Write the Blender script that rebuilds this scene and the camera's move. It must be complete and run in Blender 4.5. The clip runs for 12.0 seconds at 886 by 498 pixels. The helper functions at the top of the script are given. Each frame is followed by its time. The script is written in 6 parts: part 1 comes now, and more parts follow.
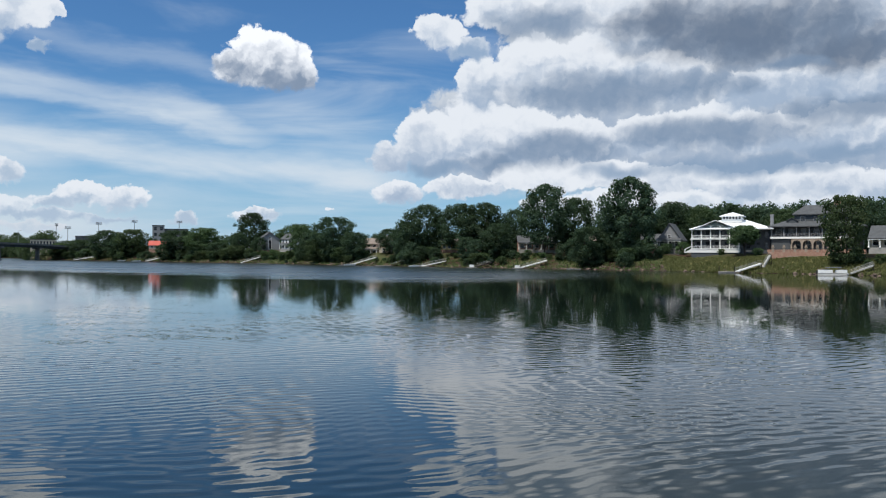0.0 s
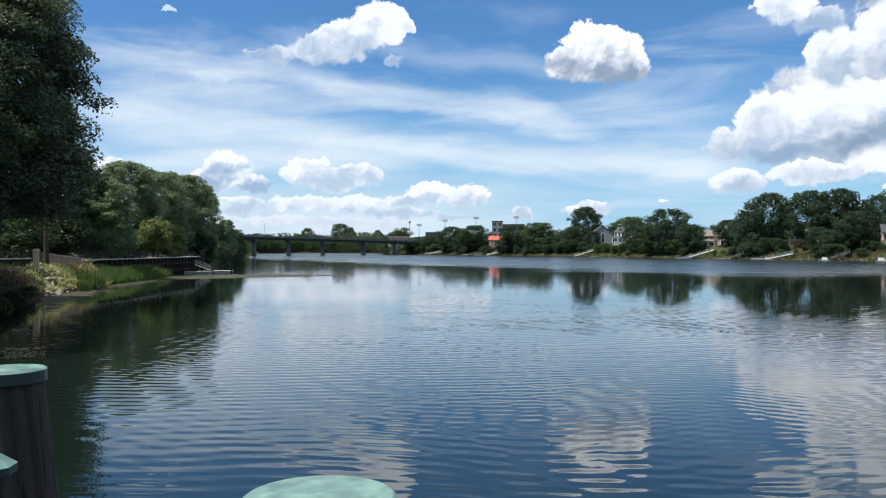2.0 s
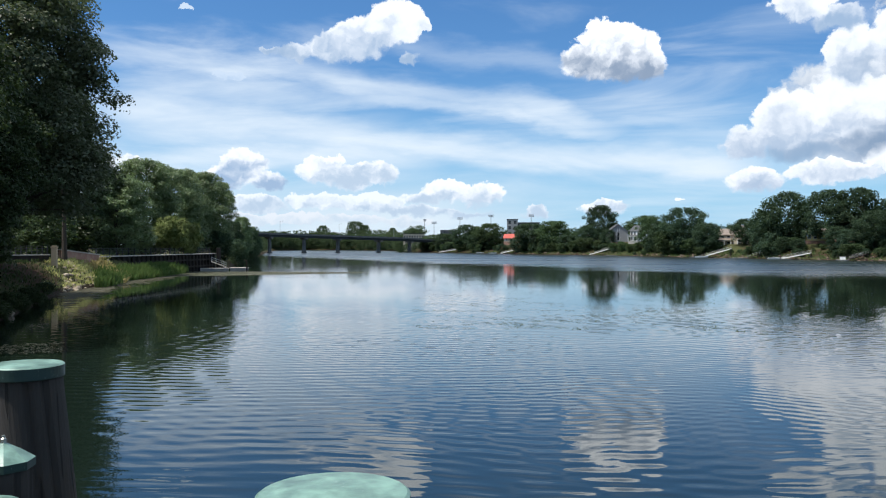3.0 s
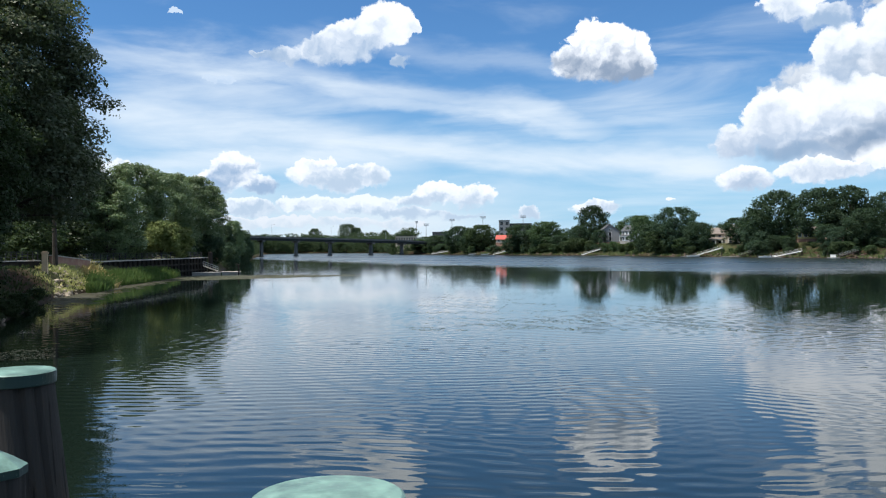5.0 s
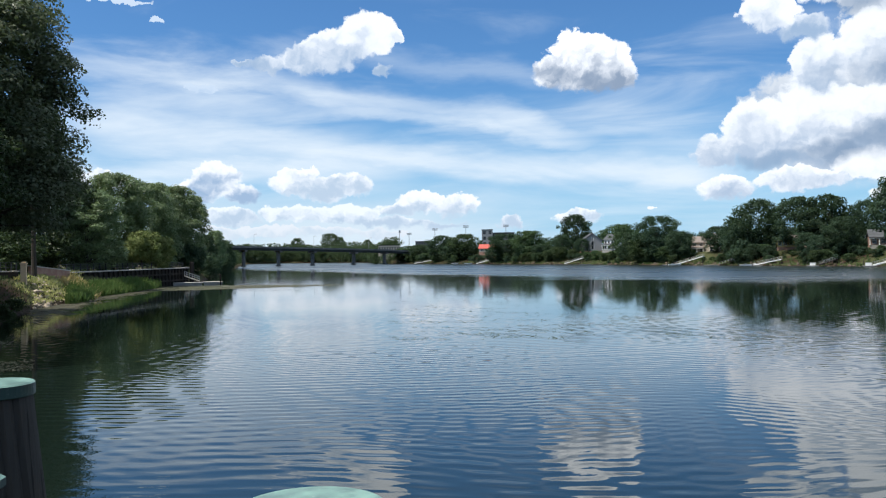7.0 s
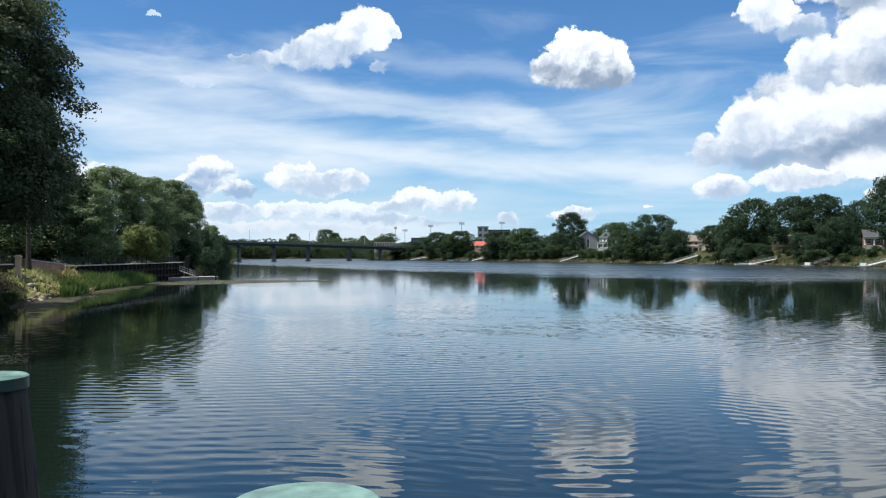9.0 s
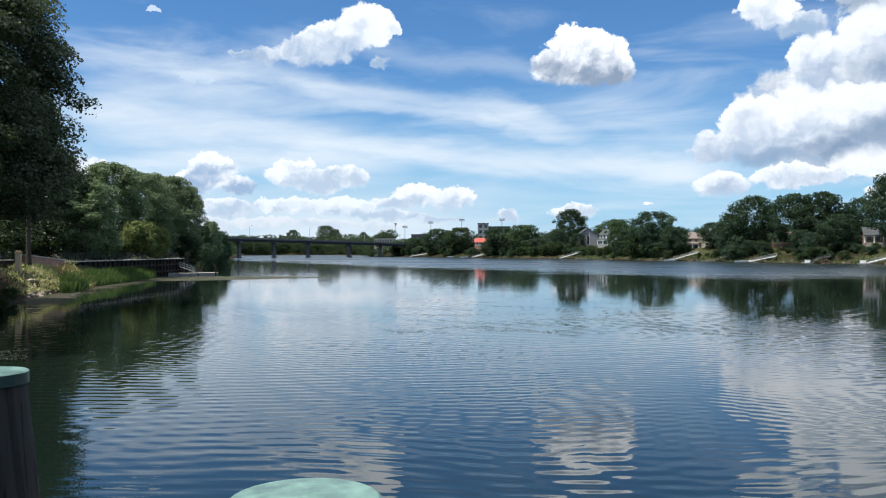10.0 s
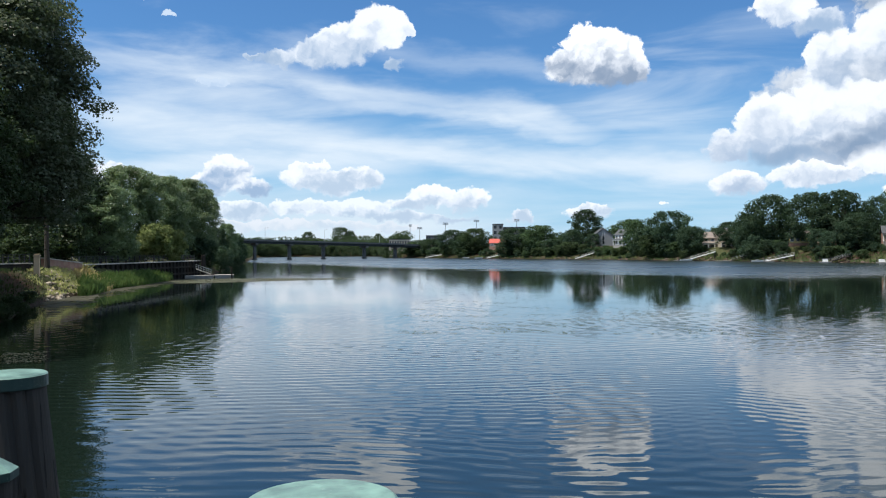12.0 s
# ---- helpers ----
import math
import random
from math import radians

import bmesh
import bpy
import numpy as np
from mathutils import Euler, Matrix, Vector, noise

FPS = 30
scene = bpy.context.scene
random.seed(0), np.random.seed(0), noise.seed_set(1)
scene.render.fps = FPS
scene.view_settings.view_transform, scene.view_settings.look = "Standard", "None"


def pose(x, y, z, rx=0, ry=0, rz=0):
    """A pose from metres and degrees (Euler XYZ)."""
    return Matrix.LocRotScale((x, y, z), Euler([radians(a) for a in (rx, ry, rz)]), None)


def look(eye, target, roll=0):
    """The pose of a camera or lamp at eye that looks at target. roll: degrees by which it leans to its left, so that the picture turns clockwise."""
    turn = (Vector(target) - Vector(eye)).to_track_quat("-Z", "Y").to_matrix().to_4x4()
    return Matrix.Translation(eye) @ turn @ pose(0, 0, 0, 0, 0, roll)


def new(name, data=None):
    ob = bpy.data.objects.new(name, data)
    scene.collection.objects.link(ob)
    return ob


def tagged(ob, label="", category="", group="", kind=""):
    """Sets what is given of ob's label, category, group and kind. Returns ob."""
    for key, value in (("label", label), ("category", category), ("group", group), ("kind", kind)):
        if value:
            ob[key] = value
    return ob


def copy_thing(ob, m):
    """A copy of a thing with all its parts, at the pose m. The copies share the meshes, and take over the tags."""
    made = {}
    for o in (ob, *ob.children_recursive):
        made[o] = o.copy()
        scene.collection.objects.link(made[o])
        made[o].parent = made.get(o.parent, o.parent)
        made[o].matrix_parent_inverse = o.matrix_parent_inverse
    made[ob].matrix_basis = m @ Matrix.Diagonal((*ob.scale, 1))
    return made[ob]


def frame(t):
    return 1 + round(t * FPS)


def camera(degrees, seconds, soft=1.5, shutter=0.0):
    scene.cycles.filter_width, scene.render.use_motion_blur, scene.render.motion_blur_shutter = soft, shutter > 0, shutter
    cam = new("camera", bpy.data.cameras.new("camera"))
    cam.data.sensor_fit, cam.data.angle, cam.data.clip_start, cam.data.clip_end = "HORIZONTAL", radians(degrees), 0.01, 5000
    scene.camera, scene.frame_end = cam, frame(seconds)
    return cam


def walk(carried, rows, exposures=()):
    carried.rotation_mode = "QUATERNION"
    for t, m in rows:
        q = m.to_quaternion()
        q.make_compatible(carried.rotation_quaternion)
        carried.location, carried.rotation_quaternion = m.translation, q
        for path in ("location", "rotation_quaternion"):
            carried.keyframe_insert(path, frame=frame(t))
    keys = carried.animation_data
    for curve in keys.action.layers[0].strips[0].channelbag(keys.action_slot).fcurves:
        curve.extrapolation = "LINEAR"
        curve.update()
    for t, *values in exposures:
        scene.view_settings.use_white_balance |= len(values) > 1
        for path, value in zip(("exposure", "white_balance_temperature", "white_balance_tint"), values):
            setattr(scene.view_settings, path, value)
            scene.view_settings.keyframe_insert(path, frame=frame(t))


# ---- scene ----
# The eye stands on a river landing, 5 m over the water; bearings are degrees to the left of +y.
EYE_Z = 5.0
cam = camera(56.5, 12.0, soft=1.15)
ROWS = [
    (0.0, 0.00, 90.41, -0.20),
    (0.5, 9.47, 90.33, 0.26),
    (1.0, 16.31, 90.44, 0.44),
    (1.5, 20.83, 90.17, 0.32),
    (2.0, 22.83, 89.96, 0.27),
    (2.5, 23.67, 90.00, 0.18),
    (3.0, 23.86, 89.82, 0.04),
    (5.0, 23.32, 89.94, 0.62),
    (5.5, 23.20, 90.18, 0.86),
    (6.0, 22.89, 90.55, 0.90),
    (6.5, 22.57, 90.51, 0.83),
    (7.0, 22.14, 90.57, 0.79),
    (9.0, 21.84, 90.34, 0.31),
    (9.5, 21.69, 90.25, 0.23),
    (10.0, 21.84, 90.10, 0.19),
    (10.5, 22.16, 89.93, 0.32),
    (11.0, 22.35, 90.02, 0.42),
    (11.5, 22.63, 90.13, 0.38),
    (12.0, 22.87, 90.18, 0.50),
]
walk(cam, [(t, pose(0, 0, EYE_Z, tilt, lean, yaw)) for t, yaw, tilt, lean in ROWS], exposures=[(0.0, -0.12), (1.0, -0.03), (2.0, 0.18), (3.0, 0.22), (12.0, 0.20)])


# ---- small tools ----
def polar(bearing, dist):
    a = radians(bearing)
    return -dist * math.sin(a), dist * math.cos(a)


def rise(dist, elevation):
    """Height over the water of what stands at that distance and elevation."""
    return EYE_Z + dist * math.tan(radians(elevation))


def smooth(x):
    x = np.clip(x, 0, 1)
    return x * x * (3 - 2 * x)


def part(name, bm, material, parent=None, label=""):
    """Links a bmesh, or a ready mesh, as one object under a thing."""
    if isinstance(bm, bmesh.types.BMesh):
        mesh = bpy.data.meshes.new(name)
        bm.to_mesh(mesh)
        bm.free()
    else:
        mesh = bm
    if material and not mesh.materials:
        mesh.materials.append(material)
    ob = new(name, mesh)
    ob.parent = parent
    return tagged(ob, label)


def thing(name, x, y, z, turn=0, label="", category="", group="", kind=""):
    ob = new(name)
    ob.empty_display_size = 0.3
    ob.matrix_world = pose(x, y, z, 0, 0, turn)
    return tagged(ob, label, category, group, kind)


def box(bm, x0, x1, y0, y1, z0, z1, m=None):
    v = [bm.verts.new((x, y, z)) for z in (z0, z1) for y in (y0, y1) for x in (x0, x1)]
    if m is not None:
        for q in v:
            q.co = m @ q.co
    for f in ((0, 2, 3, 1), (4, 5, 7, 6), (0, 1, 5, 4), (2, 6, 7, 3), (0, 4, 6, 2), (1, 3, 7, 5)):
        bm.faces.new([v[i] for i in f])
    return v


def boxes(*dims):
    bm = bmesh.new()
    for d in dims:
        box(bm, *d)
    return bm


def solid(points, faces):
    """A bmesh from a few corner points and the faces between them."""
    bm = bmesh.new()
    v = [bm.verts.new(p) for p in points]
    for f in faces:
        bm.faces.new([v[i] for i in f])
    bmesh.ops.recalc_face_normals(bm, faces=bm.faces)
    return bm


def lathe(profile, sides=16, bm=None, origin=(0, 0, 0)):
    """A turned body from (radius, height) pairs, closed at both ends."""
    bm = bm or bmesh.new()
    rings = []
    for r, z in profile:
        rings.append([bm.verts.new((origin[0] + r * math.cos(2 * math.pi * i / sides), origin[1] + r * math.sin(2 * math.pi * i / sides), origin[2] + z)) for i in range(sides)])
    for lo, hi in zip(rings, rings[1:]):
        for i in range(sides):
            bm.faces.new((lo[i], lo[(i + 1) % sides], hi[(i + 1) % sides], hi[i]))
    bm.faces.new(rings[0][::-1])
    bm.faces.new(rings[-1])
    return bm


def tube(bm, a, b, r0, r1, sides=6):
    """A tapered limb from a to b."""
    a, b = Vector(a), Vector(b)
    q = (b - a).to_track_quat("Z", "Y").to_matrix()
    lo, hi = [], []
    for i in range(sides):
        d = q @ Vector((math.cos(2 * math.pi * i / sides), math.sin(2 * math.pi * i / sides), 0))
        lo.append(bm.verts.new(a + d * r0))
        hi.append(bm.verts.new(b + d * r1))
    for i in range(sides):
        bm.faces.new((lo[i], lo[(i + 1) % sides], hi[(i + 1) % sides], hi[i]))
    bm.faces.new(hi)


def beam(bm, a, b, w, h):
    """A straight bar of rectangular section from a to b."""
    a, b = Vector(a), Vector(b)
    m = Matrix.Translation(a) @ (b - a).to_track_quat("Y", "Z").to_matrix().to_4x4()
    box(bm, -w / 2, w / 2, 0, (b - a).length, -h / 2, h / 2, m)


def mesh_of(name, verts, faces):
    mesh = bpy.data.meshes.new(name)
    mesh.from_pydata([tuple(v) for v in verts], [], [tuple(f) for f in faces])
    return mesh


def quads(name, verts):
    """A mesh of loose four-cornered leaves: verts is n x 4 x 3."""
    n = len(verts)
    mesh = bpy.data.meshes.new(name)
    mesh.vertices.add(n * 4)
    mesh.vertices.foreach_set("co", np.ascontiguousarray(verts, dtype=np.float32).ravel())
    mesh.loops.add(n * 4)
    mesh.loops.foreach_set("vertex_index", np.arange(n * 4, dtype=np.int32))
    mesh.polygons.add(n)
    mesh.polygons.foreach_set("loop_start", np.arange(0, n * 4, 4, dtype=np.int32))
    mesh.polygons.foreach_set("loop_total", np.full(n, 4, dtype=np.int32))
    mesh.update(calc_edges=True)
    mesh.validate()
    return mesh


# ---- sky, sun ----
SUN_BEARING, SUN_HEIGHT = 130.0, 62.0
CLOUDS = {}
# each cloud: the height of its base, and its swellings (bearing, height, half width, half height), in degrees
CLOUDS['low_row'] = (2.08, [(36.6, 2.7, 2.2, 0.61), (32.4, 3.1, 2.7, 0.62), (28.9, 3.1, 2.3, 0.7), (26.2, 2.5, 2.3, 0.43), (23.0, 2.2, 2.7, 0.39)])
CLOUDS['low_right'] = (2.0, [(17.4, 2.4, 0.9, 0.58), (12.7, 2.6, 1.9, 0.54), (7.9, 3.1, 0.24, 0.15)])
CLOUDS['low_mid'] = (2.9, [(23.6, 3.8, 1.9, 0.78), (21.2, 3.6, 1.6, 0.86), (25.4, 3.4, 1.5, 0.55)])
CLOUDS['low_west'] = (3.8, [(28.4, 5.2, 1.6, 1.0), (30.4, 4.8, 2.2, 0.85), (32.4, 5.1, 1.6, 0.75), (32.0, 5.8, 1.5, 0.42)])
CLOUDS['low_far_west'] = (3.47, [(37.5, 5.3, 1.5, 1.28), (38.9, 4.5, 1.7, 1.13), (35.8, 4.4, 1.3, 0.84), (42.0, 4.2, 1.8, 0.96), (45.1, 5.2, 1.7, 0.8)])
CLOUDS['bank_floor'] = (2.0, [(-8.5, 3.3, 3.2, 1.0), (-13.0, 3.2, 6.0, 1.3), (-21.0, 3.3, 6.0, 1.3), (-29.0, 3.2, 5.0, 1.2)])
CLOUDS['bank_foot'] = (3.4, [(3.2, 4.3, 2.0, 0.85), (-1.4, 4.6, 2.9, 0.78), (-6.9, 5.5, 3.7, 1.31), (-11.5, 5.5, 3.2, 1.14), (-15.9, 5.0, 3.4, 1.05), (-20.5, 4.5, 3.3, 1.02), (-24.5, 4.8, 3.1, 1.21), (-28.6, 4.3, 2.7, 1.16)])
CLOUDS['bank_low'] = (6.64, [(-14.1, 8.1, 3.1, 1.42), (-18.1, 8.5, 3.4, 1.6), (-22.2, 7.7, 3.2, 1.43), (-26.1, 8.0, 3.0, 1.66), (-29.5, 7.3, 2.7, 1.48)])
CLOUDS['bank_nose'] = (5.85, [(3.7, 6.7, 1.6, 1.16), (1.0, 7.7, 2.7, 2.07), (-2.6, 8.6, 2.9, 2.29), (-5.7, 8.2, 2.9, 2.06), (-9.2, 8.0, 2.5, 1.67)])
CLOUDS['bank_mid'] = (9.53, [(-2.6, 11.7, 1.9, 2.02), (-6.5, 12.4, 3.3, 2.37), (-10.7, 12.4, 3.6, 2.34), (-14.8, 11.7, 3.3, 1.88), (-21.2, 10.6, 3.1, 1.62), (-25.5, 10.7, 3.0, 1.84), (-29.2, 10.3, 2.7, 2.11)])
CLOUDS['bank_wisp'] = (13.37, [(0.4, 15.1, 1.9, 1.17), (-1.8, 14.0, 1.4, 0.96)])
CLOUDS['bank_crest'] = (13.4, [(-4.5, 16.6, 3.3, 1.57), (-8.8, 16.9, 4.4, 1.98)])
CLOUDS['low_haze'] = (1.25, [(37.4, 1.7, 2.1, 0.4), (33.9, 1.9, 2.4, 0.5), (30.1, 1.8, 2.4, 0.45), (26.2, 1.7, 2.0, 0.35)])
CLOUDS['bank_top'] = (12.6, [(-14.0, 15.9, 4.6, 2.79), (-19.5, 15.1, 4.7, 2.87), (-24.5, 15.0, 4.4, 2.9), (-29.5, 14.1, 3.9, 2.87)])
CLOUDS['puff_mid'] = (11.09, [(12.8, 13.7, 1.7, 1.37), (11.1, 13.0, 2.1, 1.66), (14.1, 12.4, 1.9, 1.25), (9.9, 12.1, 1.1, 1.09), (12.2, 11.9, 2.8, 0.99)])
CLOUDS['puff_west'] = (12.35, [(27.3, 15.2, 2.0, 1.59), (29.3, 14.0, 2.4, 1.46), (25.5, 14.9, 0.9, 0.66), (31.2, 13.4, 2.2, 1.03), (33.9, 13.0, 1.7, 0.55), (35.8, 13.2, 0.8, 0.22), (26.1, 12.7, 0.7, 0.52)])
CLOUDS['puff_small'] = (10.81, [(43.9, 16.4, 2.1, 0.2), (41.5, 15.4, 0.5, 0.17), (38.4, 11.4, 1.2, 0.33)])

world = bpy.data.worlds.new("sky")
scene.world = world
world.use_nodes = True
wt = world.node_tree
wt.nodes.clear()


class Nodes:
    """Short names for the nodes of one tree."""

    def __init__(self, tree):
        self.tree = tree

    def put(self, socket, value):
        if isinstance(value, bpy.types.NodeSocket):
            self.tree.links.new(value, socket)
        else:
            socket.default_value = value

    def node(self, kind, inputs=(), operation=None, data_type=None):
        n = self.tree.nodes.new(kind)
        if operation:
            n.operation = operation
        if data_type:
            n.data_type = data_type
        for key, value in dict(inputs).items():
            self.put(n.inputs[key], value)
        return n

    def math(self, op, a, b=0.0, c=0.0, clamp=False):
        n = self.node("ShaderNodeMath", {0: a, 1: b, 2: c}, operation=op)
        n.use_clamp = clamp
        return n.outputs[0]

    def vec(self, op, a, b=(0, 0, 0), c=(0, 0, 0)):
        n = self.node("ShaderNodeVectorMath", {0: a, 1: b, 2: c}, operation=op)
        return n.outputs["Value"] if op in ("DOT_PRODUCT", "LENGTH") else n.outputs["Vector"]

    def noise(self, vector, scale, detail=3.0, rough=0.55, out="Fac", distortion=0.0):
        n = self.node("ShaderNodeTexNoise", {"Vector": vector, "Scale": scale, "Detail": detail, "Roughness": rough, "Distortion": distortion})
        return n.outputs[out]

    def span(self, value, lo, hi, to0=0.0, to1=1.0, soft=True):
        n = self.node("ShaderNodeMapRange", {"Value": value, "From Min": lo, "From Max": hi, "To Min": to0, "To Max": to1})
        n.interpolation_type = "SMOOTHSTEP" if soft else "LINEAR"
        return n.outputs["Result"]

    def mix(self, f, a, b):
        n = self.node("ShaderNodeMix", {0: f, 6: a, 7: b}, data_type="RGBA")
        return n.outputs[2]


W = Nodes(wt)
way = W.node("ShaderNodeTexCoord").outputs["Generated"]
split = W.node("ShaderNodeSeparateXYZ", {0: way})
bearing = W.math("MULTIPLY", W.math("ARCTAN2", W.math("MULTIPLY", split.outputs[0], -1.0), split.outputs[1]), 57.2958)
height = W.math("MULTIPLY", W.math("ARCSINE", split.outputs[2]), 57.2958)
flat = W.node("ShaderNodeCombineXYZ", {0: bearing, 1: height, 2: 0.0}).outputs[0]
sky = W.node("ShaderNodeTexSky")
sky.sky_type, sky.sun_disc, sky.altitude = "NISHITA", False, 50.0
sky.sun_elevation, sky.sun_rotation = radians(SUN_HEIGHT), radians(-SUN_BEARING)
sky.air_density, sky.dust_density, sky.ozone_density = 1.0, 0.6, 1.6
SKY_STRENGTH = 0.080
clear = W.vec("MULTIPLY", sky.outputs[0], (SKY_STRENGTH * 0.58, SKY_STRENGTH * 1.00, SKY_STRENGTH * 1.40))
# high veils, drawn out in long streaks that fall away to the right
lean = W.node("ShaderNodeMapping", {"Vector": flat, "Rotation": (0, 0, radians(9)), "Scale": (0.05, 0.29, 1)}).outputs[0]
streak = W.noise(lean, 1.0, 6.0, 0.57, distortion=0.55)
broad = W.noise(W.vec("MULTIPLY", flat, (0.055, 0.12, 1)), 1.0, 3.0)
veil = W.math("ADD", W.math("MULTIPLY", streak, 0.72), W.math("MULTIPLY", broad, 0.38))
# the rise above 18 degrees is added out of view, to brighten the water
veil = W.span(W.math("ADD", veil, W.math("ADD", W.span(height, 17.0, 7.0, -0.10, 0.04, False), W.span(height, 18.0, 27.0, 0.0, 0.22))), 0.46, 0.76)
veil = W.math("MULTIPLY", veil, W.span(bearing, -6.0, 12.0, 0.45, 0.70))
torn = W.noise(W.vec("MULTIPLY", flat, (0.10, 0.32, 1)), 1.0, 5.0, 0.6, "Color")
swept = W.vec("ADD", flat, W.vec("MULTIPLY", W.vec("SUBTRACT", torn, (0.5, 0.5, 0.5)), (7.0, 3.4, 0)))
swept_parts = W.node("ShaderNodeSeparateXYZ", {0: swept})


def veil_band(b0, h0, b1, h1, sag, half, strength):
    """One long streak between two places of the sky, frayed and fading at its ends."""
    along = W.span(swept_parts.outputs[0], b0, b1, 0.0, 1.0, False)
    line = W.math("ADD", W.span(along, 0.0, 1.0, h0, h1, False), W.math("MULTIPLY", W.math("MULTIPLY", along, W.math("SUBTRACT", 1.0, along)), 4.0 * sag))
    off = W.math("ABSOLUTE", W.math("DIVIDE", W.math("SUBTRACT", swept_parts.outputs[1], line), half))
    ends = W.math("MULTIPLY", W.span(bearing, b0 + 5.0, b0 - 1.0), W.span(bearing, b1 - 4.0, b1 + 2.0))
    return W.math("MULTIPLY", W.math("MULTIPLY", W.span(off, 1.0, 0.0), ends), W.math("MULTIPLY", strength, W.span(streak, 0.25, 0.7, 0.55, 1.15)))


# the last band is an unseen veil, added for a lighter reflection
for band in ((39.0, 11.7, 13.0, 8.3, 1.0, 1.6, 0.62), (27.0, 14.0, 15.0, 12.2, 0.0, 1.2, 0.30), (31.0, 7.0, 4.0, 5.2, 0.3, 1.9, 0.80), (44.0, 8.6, 29.0, 7.6, 0.0, 2.6, 0.62),
             (28.0, 10.4, 13.0, 7.9, 0.2, 1.0, 0.55), (11.5, 8.8, 5.5, 8.2, 0.0, 1.0, 0.35), (46.0, 12.4, 36.0, 12.0, 0.0, 1.3, 0.40), (22.0, 6.8, 8.0, 6.6, 0.0, 1.4, 0.40), (50.0, 6.2, 26.0, 5.6, 0.0, 1.8, 0.70), (66.0, 22.5, 12.0, 21.5, 0.0, 4.5, 0.55)):
    veil = W.math("MAXIMUM", veil, W.math("ADD", veil_band(*band), W.math("MULTIPLY", veil, 0.35)))
veil = W.math("MINIMUM", veil, 0.92)
haze = W.math("MULTIPLY", W.span(height, 13.0, 0.0, 0.0, 0.66), W.span(bearing, -20.0, 8.0, 0.8, 1.0))
picture = W.mix(haze, clear, (0.36, 0.62, 0.87, 1))
picture = W.mix(veil, picture, (0.72, 0.81, 0.90, 1))
pall = W.math("MULTIPLY", W.span(height, 5.6, 2.2), W.span(bearing, 12.0, 25.0))
picture = W.mix(W.math("MULTIPLY", pall, W.span(broad, 0.3, 0.7, 0.45, 0.85)), picture, (0.66, 0.76, 0.85, 1))
# paler sky higher than the view reaches, added to lift the river's mirror
picture = W.mix(W.span(height, 18.5, 32.0, 0.0, 0.55), picture, (0.42, 0.55, 0.72, 1))
# swelling clouds, the farthest first
wide = W.noise(flat, 0.40, 2.0, 0.5, "Color")
fine = W.noise(flat, 1.3, 5.0, 0.6, "Color")
bent = W.vec("ADD", flat, W.vec("MULTIPLY", W.vec("SUBTRACT", wide, (0.5, 0.5, 0.5)), (1.5, 1.1, 0)))
bent = W.vec("ADD", bent, W.vec("MULTIPLY", W.vec("SUBTRACT", fine, (0.5, 0.5, 0.5)), (1.35, 1.1, 0)))
SUNWARD = (0.5, 0.75, 0)


def relief_at(scale, step):
    """How much a lump leans towards the sun: its thickness here less that a little sunward."""
    here = W.noise(bent, scale, 3.0, 0.5)
    there = W.noise(W.vec("ADD", bent, tuple(step * c for c in SUNWARD)), scale, 3.0, 0.5)
    return here, W.math("SUBTRACT", here, there)


lumps, relief = relief_at(0.45, 1.0)
knobs, relief_fine = relief_at(1.25, 0.4)
relief = W.math("ADD", W.math("MULTIPLY", relief, 1.0), W.math("MULTIPLY", relief_fine, 0.45))
rough_edge = W.math("ADD", W.math("MULTIPLY", W.math("SUBTRACT", lumps, 0.5), 0.5), W.math("MULTIPLY", W.math("SUBTRACT", knobs, 0.5), 0.7))
bent_height = W.node("ShaderNodeSeparateXYZ", {0: bent}).outputs[1]


def cloud(under, base, swellings, depth, lit, shade, gain=1.0, foot=0.6):
    field = None
    for b, h, rb, rh in swellings:
        q = W.vec("MULTIPLY", W.vec("SUBTRACT", bent, (b, h, 0)), (1 / rb, 1 / rh, 0))
        f = W.math("SUBTRACT", 1.0, W.vec("DOT_PRODUCT", q, q))
        field = f if field is None else W.math("SMOOTH_MAX", field, f, 0.2)
    above = W.math("SUBTRACT", bent_height, base)
    tall = W.math("DIVIDE", above, depth)
    field = W.math("MINIMUM", W.math("ADD", field, 0.1), W.math("ADD", W.math("DIVIDE", above, foot), 0.3))
    soft_edge = W.span(tall, 0.0, 0.8, 0.75, 0.24)
    cover = W.math("DIVIDE", W.math("ADD", field, rough_edge), soft_edge, clamp=True)
    cover = W.span(cover, 0.0, 1.0)
    light = W.math("ADD", W.math("MULTIPLY", tall, 0.95), W.math("MULTIPLY", relief, gain))
    light = W.math("ADD", light, W.math("MULTIPLY", W.math("SUBTRACT", 0.75, field), 0.40))
    return W.mix(cover, under, W.mix(W.span(light, -0.05, 1.0), shade, lit))


WHITE, PEARL = (0.86, 0.91, 0.98, 1), (0.72, 0.78, 0.86, 1)
PALE, GREY = (0.32, 0.45, 0.64, 1), (0.25, 0.33, 0.46, 1)
# the broad mass that ties the great bank together
CLOUDS["bank_mass"] = (2.6, [(-4.0, 8.0, 7.0, 4.0), (-11.0, 9.5, 9.0, 6.0), (-19.0, 10.5, 10.0, 8.0), (-28.0, 10.5, 11.0, 9.0), (-38.0, 11.0, 11.0, 9.5), (-16.0, 15.5, 12.0, 5.5), (-30.0, 17.0, 14.0, 6.0)])
